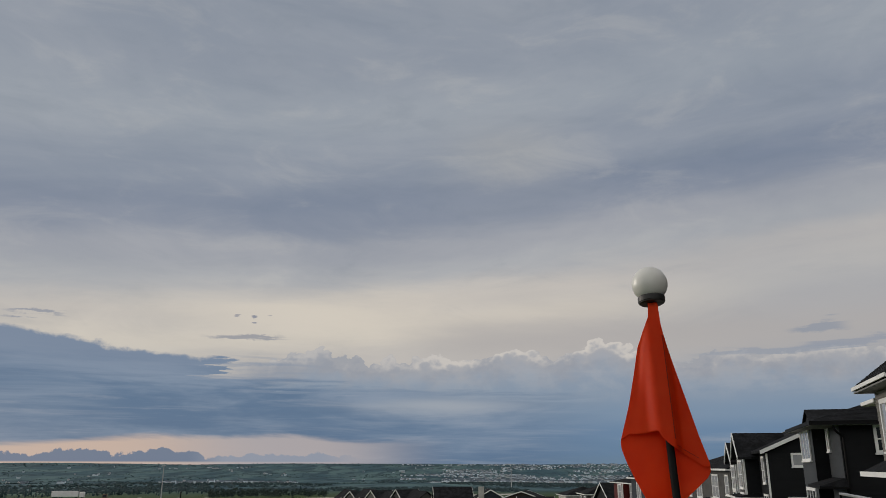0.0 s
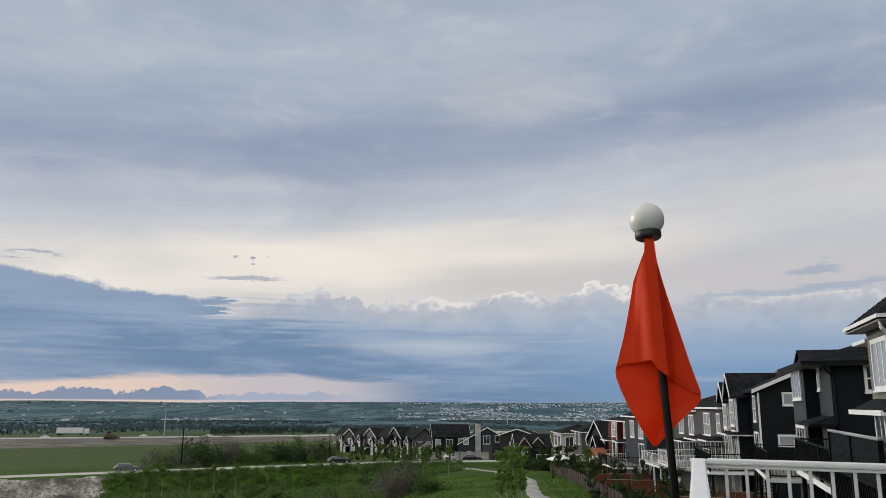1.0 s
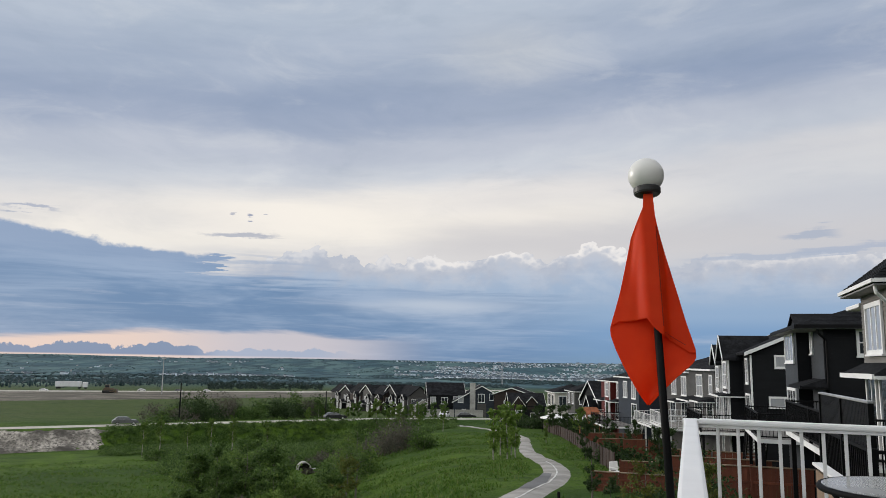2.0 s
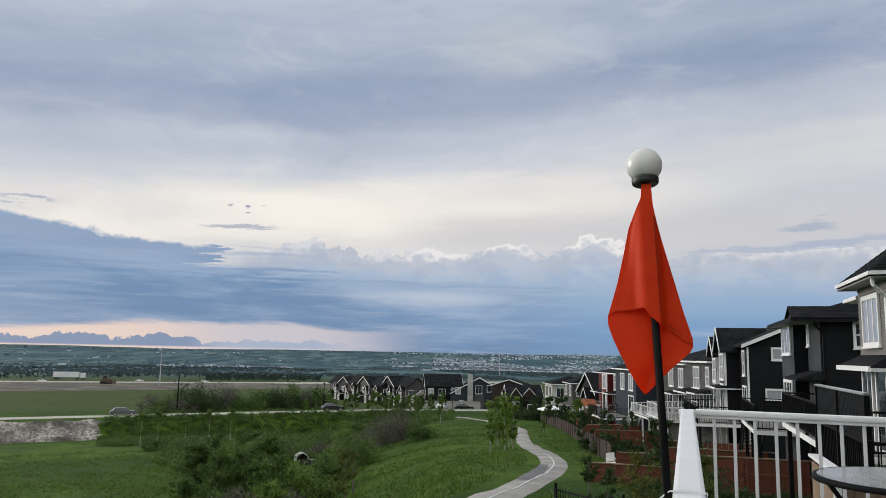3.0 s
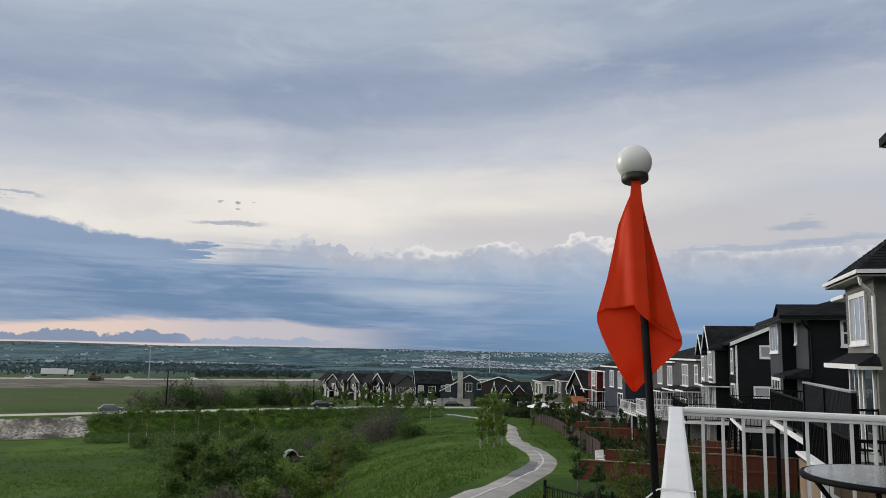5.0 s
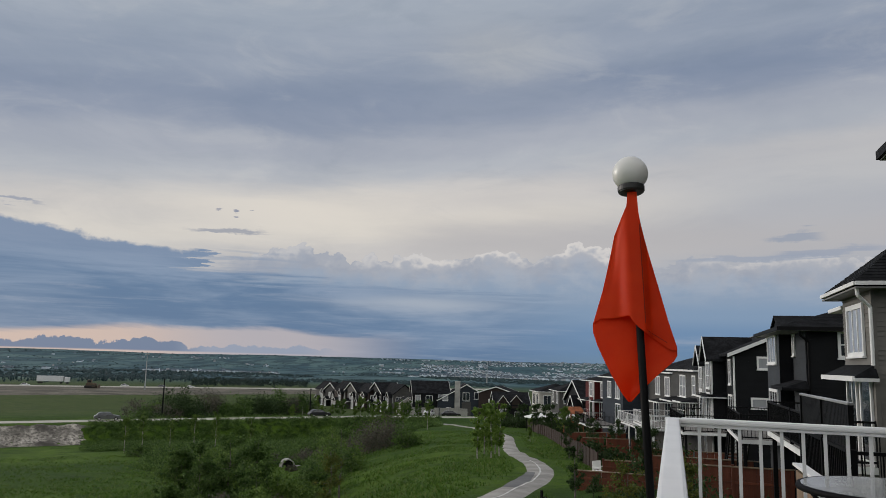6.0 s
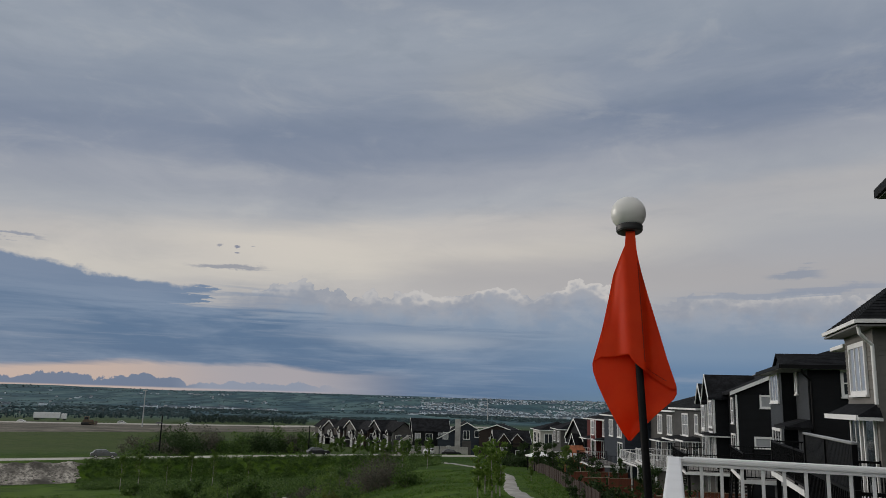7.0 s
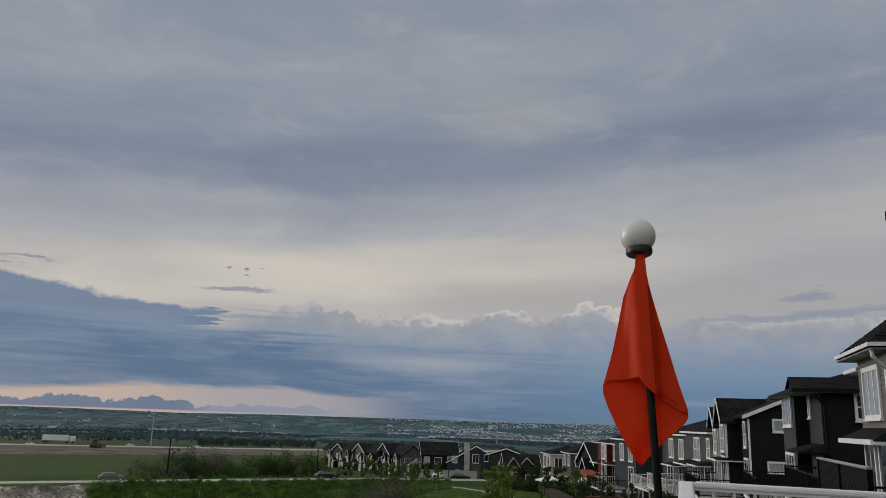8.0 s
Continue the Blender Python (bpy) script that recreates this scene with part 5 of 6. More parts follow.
# the wooded gully in front of the road: bearing, distance, width, height
for az, d, w, h, m in ((-18.5, 62, 3.2, 2.6, LEAF), (-17.2, 66, 3.0, 3.4, LEAF), (-15.6, 60, 3.6, 4.2, LEAF), (-14.2, 64, 4.0, 4.8, LEAF), (-12.8, 58, 4.5, 4.6, LEAF), (-11.4, 62, 4.2, 5.0, LEAF),
                       (-12.2, 50, 3.6, 3.0, LEAF), (-10.2, 54, 3.6, 3.2, LEAF_FRESH), (-8.4, 56, 3.0, 2.6, LEAF_FRESH), (-13.6, 46, 3.2, 2.4, LEAF_GREY), (-10.0, 46, 3.0, 2.0, LEAF_GREY),
                       (-6.8, 66, 3.4, 3.0, LEAF), (-8.0, 74, 3.8, 3.4, LEAF_FRESH), (-6.2, 78, 3.6, 3.6, LEAF_FRESH), (-4.9, 72, 3.0, 2.8, LEAF_FRESH),
                       (-5.2, 86, 5.0, 3.6, LEAF_GREY), (-3.8, 90, 5.0, 3.4, LEAF_GREY), (-2.4, 94, 5.0, 3.8, LEAF_GREY), (-0.9, 84, 3.4, 3.0, LEAF), (-1.9, 92, 3.2, 3.0, LEAF_GREY),
                       (-9.0, 92, 6.0, 3.0, LEAF), (-11.5, 96, 6.5, 3.2, LEAF), (-14.0, 98, 6.5, 3.0, LEAF), (-16.5, 100, 6.0, 2.6, LEAF), (-10.5, 84, 5.5, 3.0, LEAF), (-13.0, 86, 5.5, 3.4, LEAF),
                       (-7.5, 104, 6.0, 2.6, LEAF), (-5.5, 108, 6.0, 2.4, LEAF), (-3.0, 112, 5.0, 2.8, LEAF), (-19, 108, 5.0, 2.0, LEAF), (-12, 108, 6.0, 2.4, LEAF), (-15.5, 84, 4.6, 3.0, LEAF)):
    seed += 1
    if m is LEAF and seed % 3 == 0:
        m = LEAF_FRESH
    if -11.3 < az < -7.6 and 58 < d < 93:
        continue
    if az < -10.5 and d < 70 and h > 2.5:
        for j in range(4):
            spot = min(az + 1.3 + rng.uniform(-1.1, 1.1), -11.4)
            tree(*at_az(spot, d + rng.uniform(-5, 8)), h * rng.uniform(0.6, 1.15), rng.uniform(0.9, 1.7), rng.choice((LEAF, LEAF, LEAF_FRESH)), "bushy green small tree in the gully", seed * 7 + j, BARK, leaf=0.10, dense=48, stem=0.06)
        continue
    shrub(*at_az(az, d), w * 0.9, h * (0.85 + 0.3 * (seed * 37 % 10) / 10), m, {LEAF: "dense dark green shrub in the grassy gully", LEAF_FRESH: "fresh green shrub in the grassy gully", LEAF_GREY: "grey-green willow shrub in the gully"}[m], seed, leaf=0.11, dense=90)
# bare grey brush round the culvert
for az, d, w, h in ((-7.6, 93, 3.0, 1.5), (-6.6, 90, 3.2, 1.8), (-8.1, 97, 3.4, 1.6), (-10.4, 96, 2.6, 1.3), (-9.2, 86, 2.0, 0.7)):
    seed += 1
    shrub(*at_az(az, d), w, h, LEAF_GREY, "bare grey brush beside the culvert", seed, leaf=0.10, dense=60, clumps=12)
# young trees
for az, d, h, c, m, lab, bark, slim in ((4.3, 60, 3.9, 0.58, LEAF_BRIGHT, "young slender tree with pale trunk beside the path", PALEBARK, 1), (5.9, 63, 4.2, 0.62, LEAF_BRIGHT, "young slender tree with pale trunk beside the path", PALEBARK, 1),
                                   (5.3, 61, 4.0, 0.58, LEAF_BRIGHT, "young slender tree with pale trunk beside the path", PALEBARK, 1), (5.6, 66, 4.2, 0.62, LEAF_BRIGHT, "young slender tree with pale trunk beside the path", PALEBARK, 1), (4.8, 65, 4.3, 0.62, LEAF_BRIGHT, "young slender tree with pale trunk beside the path", PALEBARK, 1), (-6.2, 47, 3.6, 0.8, LEAF_YELLOW, "small yellowing tree at the gully's edge", BARK, 1),
                                   (-5.6, 54, 5.2, 1.3, LEAF, "young green leafy tree at the gully's edge", BARK, 1), (-6.3, 58, 5.0, 1.2, LEAF_FRESH, "young green leafy tree at the gully's edge", BARK, 1), (8.1, 89, 2.6, 0.3, LEAF_FRESH, "thin young sapling on the grass bank", PALEBARK, 1),
                                   (11.3, 27, 2.7, 0.4, LEAF_DARK, "slim young tree by the garden fence", BARK, 1), (15.0, 22, 2.2, 0.6, LEAF_YELLOW, "young tree with yellow-green leaves in a garden", BARK, 1),
                                   (12.6, 23.5, 1.7, 0.5, LEAF_DARK, "small dark tree in a garden", BARK, 1), (19.0, 19, 2.7, 0.45, LEAF_YELLOW, "young tree with yellow-green leaves in a garden", BARK, 1),
                                   (10.9, 64, 3.2, 0.8, LEAF_DARK, "garden tree among the fences", BARK, 1),
                                   (16.6, 47, 3.0, 0.8, LEAF_DARK, "garden tree among the fences", BARK, 1), (11.5, 82, 3.4, 0.9, LEAF_DARK, "garden tree among the fences", BARK, 1), (8.6, 108, 4.0, 1.1, LEAF_DARK, "garden tree among the fences", BARK, 1), (9.6, 104, 4.4, 1.2, LEAF_DARK, "garden tree among the fences", BARK, 1), (10.6, 97, 4.0, 1.1, LEAF_FRESH, "garden tree among the fences", BARK, 1), (7.6, 132, 4.0, 1.2, LEAF_DARK, "garden tree among the fences", BARK, 1), (9.2, 124, 4.2, 1.2, LEAF_DARK, "garden tree among the fences", BARK, 1), (6.4, 146, 3.6, 1.2, LEAF_DARK, "garden tree among the fences", BARK, 1), (14.2, 66, 3.2, 0.8, LEAF_DARK, "garden tree among the fences", BARK, 1), (12.6, 72, 3.2, 0.8, LEAF_DARK, "garden tree among the fences", BARK, 1), (16.0, 58, 3.0, 0.7, LEAF_DARK, "garden tree among the fences", BARK, 1)):
    seed += 1
    tree(*at_az(az, d), h, c, m, lab, seed, bark, leaf=0.042 if d < 40 else 0.065 if d < 90 and bark is not PALEBARK else 0.10, dense=44 if d < 50 else 42, stem=0.16 if bark is PALEBARK else 0.3)
# dark bushes below the deck, before the red fence
for az, d, w, h in ((18.9, 27, 1.5, 2.5), (19.9, 29, 1.4, 1.5), (21.6, 31, 1.8, 0.8), (23.4, 31.5, 1.8, 0.7), (25.0, 31, 1.6, 0.9), (17.4, 25, 1.5, 1.7), (15.8, 24, 1.6, 1.5)):
    seed += 1
    shrub(*at_az(az, d), w, h, LEAF_DARK, "dark green bush in front of the red fence", seed, leaf=0.06, dense=80, clumps=14, group="garden bushes")
# garden bushes at the foot of the far gardens
for az, d, w in ((6.2, 138, 4), (7.0, 132, 4), (7.7, 136, 4.5), (8.3, 130, 4), (8.9, 126, 4), (9.5, 116, 4), (6.6, 150, 5), (7.4, 146, 5), (10.2, 112, 4), (10.9, 106, 4), (5.6, 156, 5), (12.2, 84, 3), (13.2, 70, 3), (14.4, 54, 2.4), (16.4, 44, 2.2), (12.6, 60, 2.6)):
    seed += 1
    shrub(*at_az(az, d), w, 1.3 + w * 0.18, LEAF_DARK, "dark green bush in a garden by the fence", seed, leaf=0.15, dense=60, clumps=12, group="garden bushes")
# the thicket along the far side of the road
for i in range(30):
    az = -19.6 + i * 0.40 + rng.uniform(-0.25, 0.25)
    d = 160 + i * 1.3 + rng.uniform(-8, 10)
    seed += 1
    shrub(*at_az(az, d), rng.uniform(3, 7.5), rng.uniform(2.4, 6.8) * (1.0 if az > -18.5 else 0.8), rng.choice((LEAF, LEAF_DARK, LEAF_DARK, LEAF_GREY)), "tall thicket shrub behind the road", seed, leaf=0.20, dense=70, clumps=14, group="thicket along the road")
for i in range(20):
    az = -9.0 + i * 0.52 + rng.uniform(-0.2, 0.2)
    seed += 1
    d = 178 + rng.uniform(-10, 12)
    h = rng.uniform(2.6, 5.0)
    tree(*at_az(az, d), h, h * 0.24, rng.choice((LEAF, LEAF_FRESH)), "slim young tree before the far houses", seed, PALEBARK, leaf=0.17, dense=22, stem=0.2)
for az, d, h in ((-20.3, 116, 4.8), (-19.2, 116, 5.4), (-17.4, 118, 4.2), (-15.8, 119, 5.0), (-14.4, 120, 5.4), (-12.0, 124, 4.6), (-7.4, 150, 4.0), (-2.5, 122, 5.5), (-1.2, 120, 5.2), (-3.4, 126, 4.6), (0.6, 120, 4.0)):
    seed += 1
    tree(*at_az(az, d), h, h * 0.14, LEAF_FRESH, "young roadside tree with pale trunk", seed, PALEBARK, leaf=0.11, dense=24, stem=0.32)


def low_scrub():
    """Tangled weeds and low willow over the gully and the road's bank; one mesh of leaves."""
    g = np.random.default_rng(77)
    centres = []
    while len(centres) < 7800:
        az, d = g.uniform(-23, 1.5), g.uniform(50, 156)
        x, y = at_az(az, d)
        near, _, side = along(ROADLINE, x, y)
        bank = 4.0 < near < 26 and side < 0 and az > -21.8 - g.random() * 1.2
        edge = -19.0 + max(0, (92 - d)) * 0.07
        if -11.2 < az < -7.9 and 60 < d < 92:
            continue
        if not bank and (az < edge or az > -9.0 + (d - 50) * 0.115 or near < 5.0):
            continue
        if noise.noise(Vector((x * 0.12, y * 0.12, 2))) + 0.3 * g.normal() < (-0.95 if bank else -0.16):
            continue
        s = g.uniform(0.3, 0.7) if bank else g.uniform(0.35, 0.95)
        centres.append((x, y, base_z(x, y) + s * 0.4, s))
    o = leaf_cloud("low_scrub", centres, 0.12, 46, LEAF, None, 78, flat=0.6)
    tagged(o, "tangled dark green scrub filling the gully", "scrub", kind="stuff")


low_scrub()


def grass_tufts():
    """Long grass in bunches over the banks and the meadow."""
    g = np.random.default_rng(21)
    verts, faces = [], []
    k = 0
    while k < 30000:
        az, d = g.uniform(-33, 13), 22 + 88 * g.random() ** 1.3
        x, y = at_az(az, d)
        if along(PATHLINE, x, y)[0] < 1.7 or (along(ROADLINE, x, y)[0] < 5) or (az > 8 and d < 46 and az > 9.5):
            continue
        if noise.noise(Vector((x * 0.16, y * 0.16, 6))) + 0.35 * g.normal() < 0.05:
            k += 0.3
            continue
        k += 1
        z = base_z(x, y)
        for j in range(4):
            a, h, w = g.uniform(0, 6.283), g.uniform(0.06, 0.20), g.uniform(0.03, 0.07)
            ox, oy = g.normal(0, 0.12), g.normal(0, 0.12)
            b = len(verts)
            verts += [(x + ox - w * math.cos(a), y + oy - w * math.sin(a), z - 0.03), (x + ox + w * math.cos(a), y + oy + w * math.sin(a), z - 0.03), (x + ox + g.normal(0, 0.1), y + oy + g.normal(0, 0.1), z + h)]
            faces.append((b, b + 1, b + 2))
    o = mesh_part("long_grass", sheet_mesh("long_grass", verts, faces), BLADES)
    tagged(o, "long uneven green grass over the banks", "grass", kind="stuff")


BLADES = foliage("grass_blades", (0.046, 0.105, 0.014), (0.115, 0.200, 0.032), (0.150, 0.185, 0.055))
grass_tufts()


# ---- fences and small things ----
OLDFENCE = plain("weathered_fence", (0.075, 0.045, 0.035), 0.8, grain=0.3, scale=6, bump=0.15, stretch=(3, 3, 0.4), by_piece=0.5)

def board_fence(name, p, q, height, mat, label, cap=True, board=0.14):
    """A close-boarded fence between two places on the plan, stepping with the ground."""
    p, q = Vector(p), Vector(q)
    n = max(1, round((q - p).length / 2.4))
    for k in range(n):
        a, b = p.lerp(q, k / n), p.lerp(q, (k + 1) / n)
        z = min(base_z(a.x, a.y), base_z(b.x, b.y)) - 0.1
        f = thing(name, pose(a.x, a.y, z, 0, 0, math.degrees(math.atan2(b.y - a.y, b.x - a.x))), label, "fence", "garden fences")
        w = (b - a).length
        part("post", boxed(-0.05, 0.05, -0.05, 0.05, 0, height + 0.06), mat, f)
        cnt = max(1, int((w - 0.1) / board))
        me = None
        for i in range(cnt):
            if me is None:
                o = part("board", boxed(0.004, board - 0.004, -0.012, 0.012, 0.06, height - 0.05), mat, f)
                me = o.data
            else:
                o = new("board", me)
                o.parent = f
            o.location = (0.05 + i * board, 0.007 * math.sin(i * 2.4), 0.0)
        rails = bmesh.new()
        for zz in (0.35, height * 0.62):
            box(rails, 0.05, w - 0.05, -0.05, -0.013, zz, zz + 0.09)
        part("rail", rails, mat, f)
        if cap:
            part("cap_rail", boxed(0.05, w + 0.05, -0.07, 0.07, height - 0.045, height), TANWOOD, f)


def rp(u, v):
    return (u * math.sin(A) + v * math.cos(A), u * math.cos(A) - v * math.sin(A))


# cross fences between the gardens, and the long back fence
RED = "red-brown close-boarded garden fence with a cap rail"
board_fence("wooden_fence", rp(34, 0.2), rp(34, 5.1), 1.8, FENCE, RED)
board_fence("wooden_fence", rp(41, -0.6), rp(41, 4.4), 1.8, FENCE, RED, board=0.2)
board_fence("wooden_fence", rp(49.5, -1.0), rp(49.5, 4.6), 1.8, FENCE, RED, board=0.2)
board_fence("wooden_fence", at_az(11.4, 38), at_az(16.6, 37.6), 1.05, FENCE, "low red-brown garden fence with a cap rail")
board_fence("wooden_fence", at_az(13.3, 46), at_az(18.6, 46.5), 1.2, FENCE, "low red-brown garden fence with a cap rail", board=0.2)
board_fence("wooden_fence", at_az(11.8, 64), at_az(17.0, 66), 1.8, FENCE, RED, board=0.25)
board_fence("wooden_fence", at_az(10.8, 78), at_az(15.0, 80), 1.8, FENCE, RED, board=0.3)
DARKF = "weathered dark brown back fence beside the grass bank"
board_fence("wooden_fence", at_az(12.9, 50), at_az(10.9, 75), 1.5, OLDFENCE, DARKF, cap=False, board=0.3)
board_fence("wooden_fence", at_az(10.9, 75), at_az(9.3, 102), 1.5, OLDFENCE, DARKF, cap=False, board=0.3)
board_fence("wooden_fence", at_az(9.3, 102), at_az(7.9, 128), 1.5, OLDFENCE, DARKF, cap=False, board=0.4)
board_fence("grey_fence", at_az(-0.6, 190), at_az(3.6, 188), 2.6, CONCRETE, "pale grey board fence before the corner house", cap=False, board=0.4)


def iron_fence(p, q):
    p, q = Vector(p), Vector(q)
    z = min(base_z(*p), base_z(*q))
    f = thing("iron_fence", pose(p.x, p.y, z, 0, 0, math.degrees(math.atan2(q.y - p.y, q.x - p.x))), "black metal picket fence at the garden's foot", "fence")
    w = (q - p).length
    for zz in (0.15, 1.1):
        part("rail", boxed(0, w, -0.015, 0.015, zz, zz + 0.035), BLACK, f)
    for x in np.arange(0, w + 0.1, 2.3):
        part("post", boxed(float(x) - 0.03, float(x) + 0.03, -0.03, 0.03, -0.2, 1.3), BLACK, f)
    me = None
    for x in np.arange(0.11, w, 0.11):
        if me is None:
            o = part("picket", boxed(-0.008, 0.008, -0.008, 0.008, 0.05, 1.16), BLACK, f)
            me = o.data
        else:
            o = new("picket", me)
            o.parent = f
        o.location.x = float(x)


iron_fence(at_az(8.98, 22.3), at_az(13.7, 20.2))
iron_fence(at_az(13.7, 20.2), at_az(20.0, 20.8))
iron_fence(at_az(8.98, 22.3), at_az(8.6, 12.0))


def culvert():
    x, y = at_az(-9.3, 91)
    c = thing("culvert", pose(x, y, base_z(x, y) + 0.15, 0, 0, 22), "pale concrete culvert mouth in the gully", "culvert")
    bm = bmesh.new()
    n = 20
    prof = [(0.66, -0.1), (0.78, -0.1), (0.78, 0.9), (0.66, 0.9)]
    rings = [[bm.verts.new((r * math.cos(a), y0, r * math.sin(a))) for r, y0 in prof] for a in (math.pi * (k / n * 1.3 - 0.15) for k in range(n + 1))]
    for a, b in zip(rings, rings[1:]):
        for j in range(4):
            bm.faces.new((a[j], b[j], b[(j + 1) % 4], a[(j + 1) % 4]))
    part("pipe", bm, CONCRETE, c)
    # a near-black plug stands in for the shade deep in the pipe
    part("shade_plug", tube(bmesh.new(), (0, 0.4, 0), (0, 0.85, 0), 0.68, n=24), DARKHOLE, c)
    part("apron", boxed(0.75, 1.9, -0.1, 0.25, -0.9, 0.05, bevel=0.12), CONCRETE, c)


culvert()


def mast(az, d, h, label, mat, r=0.22):
    x, y = at_az(az, d)
    m = thing("light_mast" if mat is STEEL else "utility_pole", pose(x, y, base_z(x, y) - 0.2), label, "mast" if mat is STEEL else "pole")
    part("shaft", tube(bmesh.new(), (0, 0, 0), (0, 0, h), r, r * 0.6, 8), mat, m)
    if mat is STEEL:
        bm = bmesh.new()
        for k in range(6):
            a = k * math.pi / 3
            box(bm, math.cos(a) * 0.8 - 0.3, math.cos(a) * 0.8 + 0.3, math.sin(a) * 0.8 - 0.3, math.sin(a) * 0.8 + 0.3, h - 0.4, h - 0.1)
        tube(bm, (0, 0, h - 0.3), (0, 0, h + 0.1), 0.9, 0.9, 10)
        part("lamp_head", bm, mat, m)
    else:
        part("cap", tube(bmesh.new(), (0, 0, h), (0, 0, h + 0.3), r * 1.4, r * 0.4, 8), mat, m)


mast(-19.3, 400, 17.5, "tall pale highway light mast", STEEL, 0.3)
mast(-18.05, 152, 8.0, "dark utility pole beside the road", BLACK, 0.17)
mast(-7.95, 170, 7.0, "dark utility pole beside the road", BLACK, 0.15)
mast(4.9, 900, 26, "thin pale mast far off in the valley", STEEL, 0.5)


def car(x, y, turn, paint, label, scale=0.92):
    c = thing("car", pose(x, y, base_z(x, y) + 0.07, 0, 0, turn) @ Matrix.Diagonal((scale, scale, scale * 0.88, 1)), label, "car", "cars on the road")
    bm = bmesh.new()
    prof = [(-2.25, 0.35), (-2.28, 0.75), (-2.15, 1.02), (-1.9, 1.08), (-1.55, 1.55), (-1.2, 1.66), (0.2, 1.66), (0.55, 1.55), (1.05, 1.08), (2.0, 0.95), (2.25, 0.75), (2.28, 0.38)]
    sides = []
    for s in (-1, 1):
        sides.append([bm.verts.new((px, s * (0.92 if pz < 1.1 else 0.74), pz)) for px, pz in prof])
    n = len(prof)
    for i in range(n):
        bm.faces.new((sides[0][i], sides[0][(i + 1) % n], sides[1][(i + 1) % n], sides[1][i]))
    bm.faces.new(list(reversed(sides[0])))
    bm.faces.new(sides[1])
    bmesh.ops.recalc_face_normals(bm, faces=bm.faces)
    part("body", bm, paint, c)
    for s in (-1, 1):
        g = bmesh.new()
        poly(g, [(-1.45, s * 0.80, 1.56), (-1.75, s * 0.93, 1.12), (0.95, s * 0.93, 1.12), (0.5, s * 0.80, 1.52)])
        part("side_window", g, GLASS, c)
        for px in (-1.4, 1.4):
            w = part("wheel", tube(bmesh.new(), (px, s * 0.78, 0.34), (px, s * 0.95, 0.34), 0.34, n=18), RUBBER, c)
            part("rim", tube(bmesh.new(), (px, s * 0.94, 0.34), (px, s * 0.965, 0.34), 0.21, n=12), STEEL, w)


CARS = ((-21.4, "silver", "silver sport utility car on the road"), (-7.4, "black", "black hatchback on the road"))


def on_road(az):
    """Where the bearing crosses the road."""
    best = min((k / 20 for k in range(20, 120)), key=lambda k: abs(math.degrees(math.atan2(*[ROADLINE[int(k)][i] + (ROADLINE[int(k) + 1][i] - ROADLINE[int(k)][i]) * (k - int(k)) for i in (0, 1)])) - az))
    i = int(best)
    (ax, ay), (bx, by) = ROADLINE[i], ROADLINE[i + 1]
    return ax + (bx - ax) * (best - i), ay + (by - ay) * (best - i), math.degrees(math.atan2(by - ay, bx - ax))


for az, paint, label in CARS:
    x, y, turn = on_road(az)
    car(x, y, turn, CAR_PAINT[paint], label)


for az, d, turn, paint, label in ((2.3, 170, 8, "black", "black van parked by the grey fence"), (0.7, 166, 78, "white", "white car parked by the road's end")):
    car(*at_az(az, d), turn, CAR_PAINT[paint], label)


def truck(x, y, turn):
    t = thing("truck", pose(x, y, base_z(x, y) + 0.75, 0, 0, turn), "white articulated lorry on the far highway", "truck")
    part("trailer", boxed(-7, 6, -1.3, 1.3, 1.2, 4.1, bevel=0.1), CAR_PAINT["white"], t)
    part("cab", boxed(6.6, 9.2, -1.25, 1.25, 0.8, 3.6, bevel=0.3), CAR_PAINT["white"], t)
    for px in (-6, -4.7, 5, 8.2):
        for s in (-1, 1):
            part("wheel", tube(bmesh.new(), (px, s * 0.9, 0.5), (px, s * 1.25, 0.5), 0.5, n=12), RUBBER, t)


truck(*at_az(-25.1, 470), 14)


# vehicles standing along the far highway
for az, d, paint in ((-26.6, 452, "white"), (-20.6, 452, "white"), (-16.3, 440, "white"), (-18.2, 444, "silver")):
    car(*at_az(az, d), 15, CAR_PAINT[paint], "small pale car on the far highway")



def bulldozer(az, d):
    x, y = at_az(az, d)
    t = thing("bulldozer", pose(x, y, base_z(x, y) + 0.3, 0, 0, 10), "dull yellow bulldozer standing on the bare soil", "bulldozer")
    for s in (-1, 1):
        part("track", boxed(-2.6, 2.6, s * 1.6 - 0.35, s * 1.6 + 0.35, 0, 1.3, bevel=0.45), RUBBER, t)
    part("body", boxed(-2.2, 2.6, -1.1, 1.1, 0.9, 2.4, bevel=0.2), YELLOW, t)
    part("cab", boxed(-1.6, 0.4, -0.9, 0.9, 2.4, 4.0, bevel=0.15), YELLOW, t)
    part("cab_window", boxed(-1.4, 0.2, -0.93, 0.93, 2.8, 3.7), GLASS, t)
    part("blade", boxed(3.6, 3.9, -2.4, 2.4, 0.1, 1.9, bevel=0.1), YELLOW, t)
    for s in (-1, 1):
        part("push_arm", boxed(1.0, 3.6, s * 2.05 - 0.12, s * 2.05 + 0.12, 0.5, 0.8), YELLOW, t)


YELLOW = plain("dull_yellow_paint", (0.12, 0.085, 0.05), 0.6, grain=0.25, scale=2)
bulldozer(-22.7, 415)


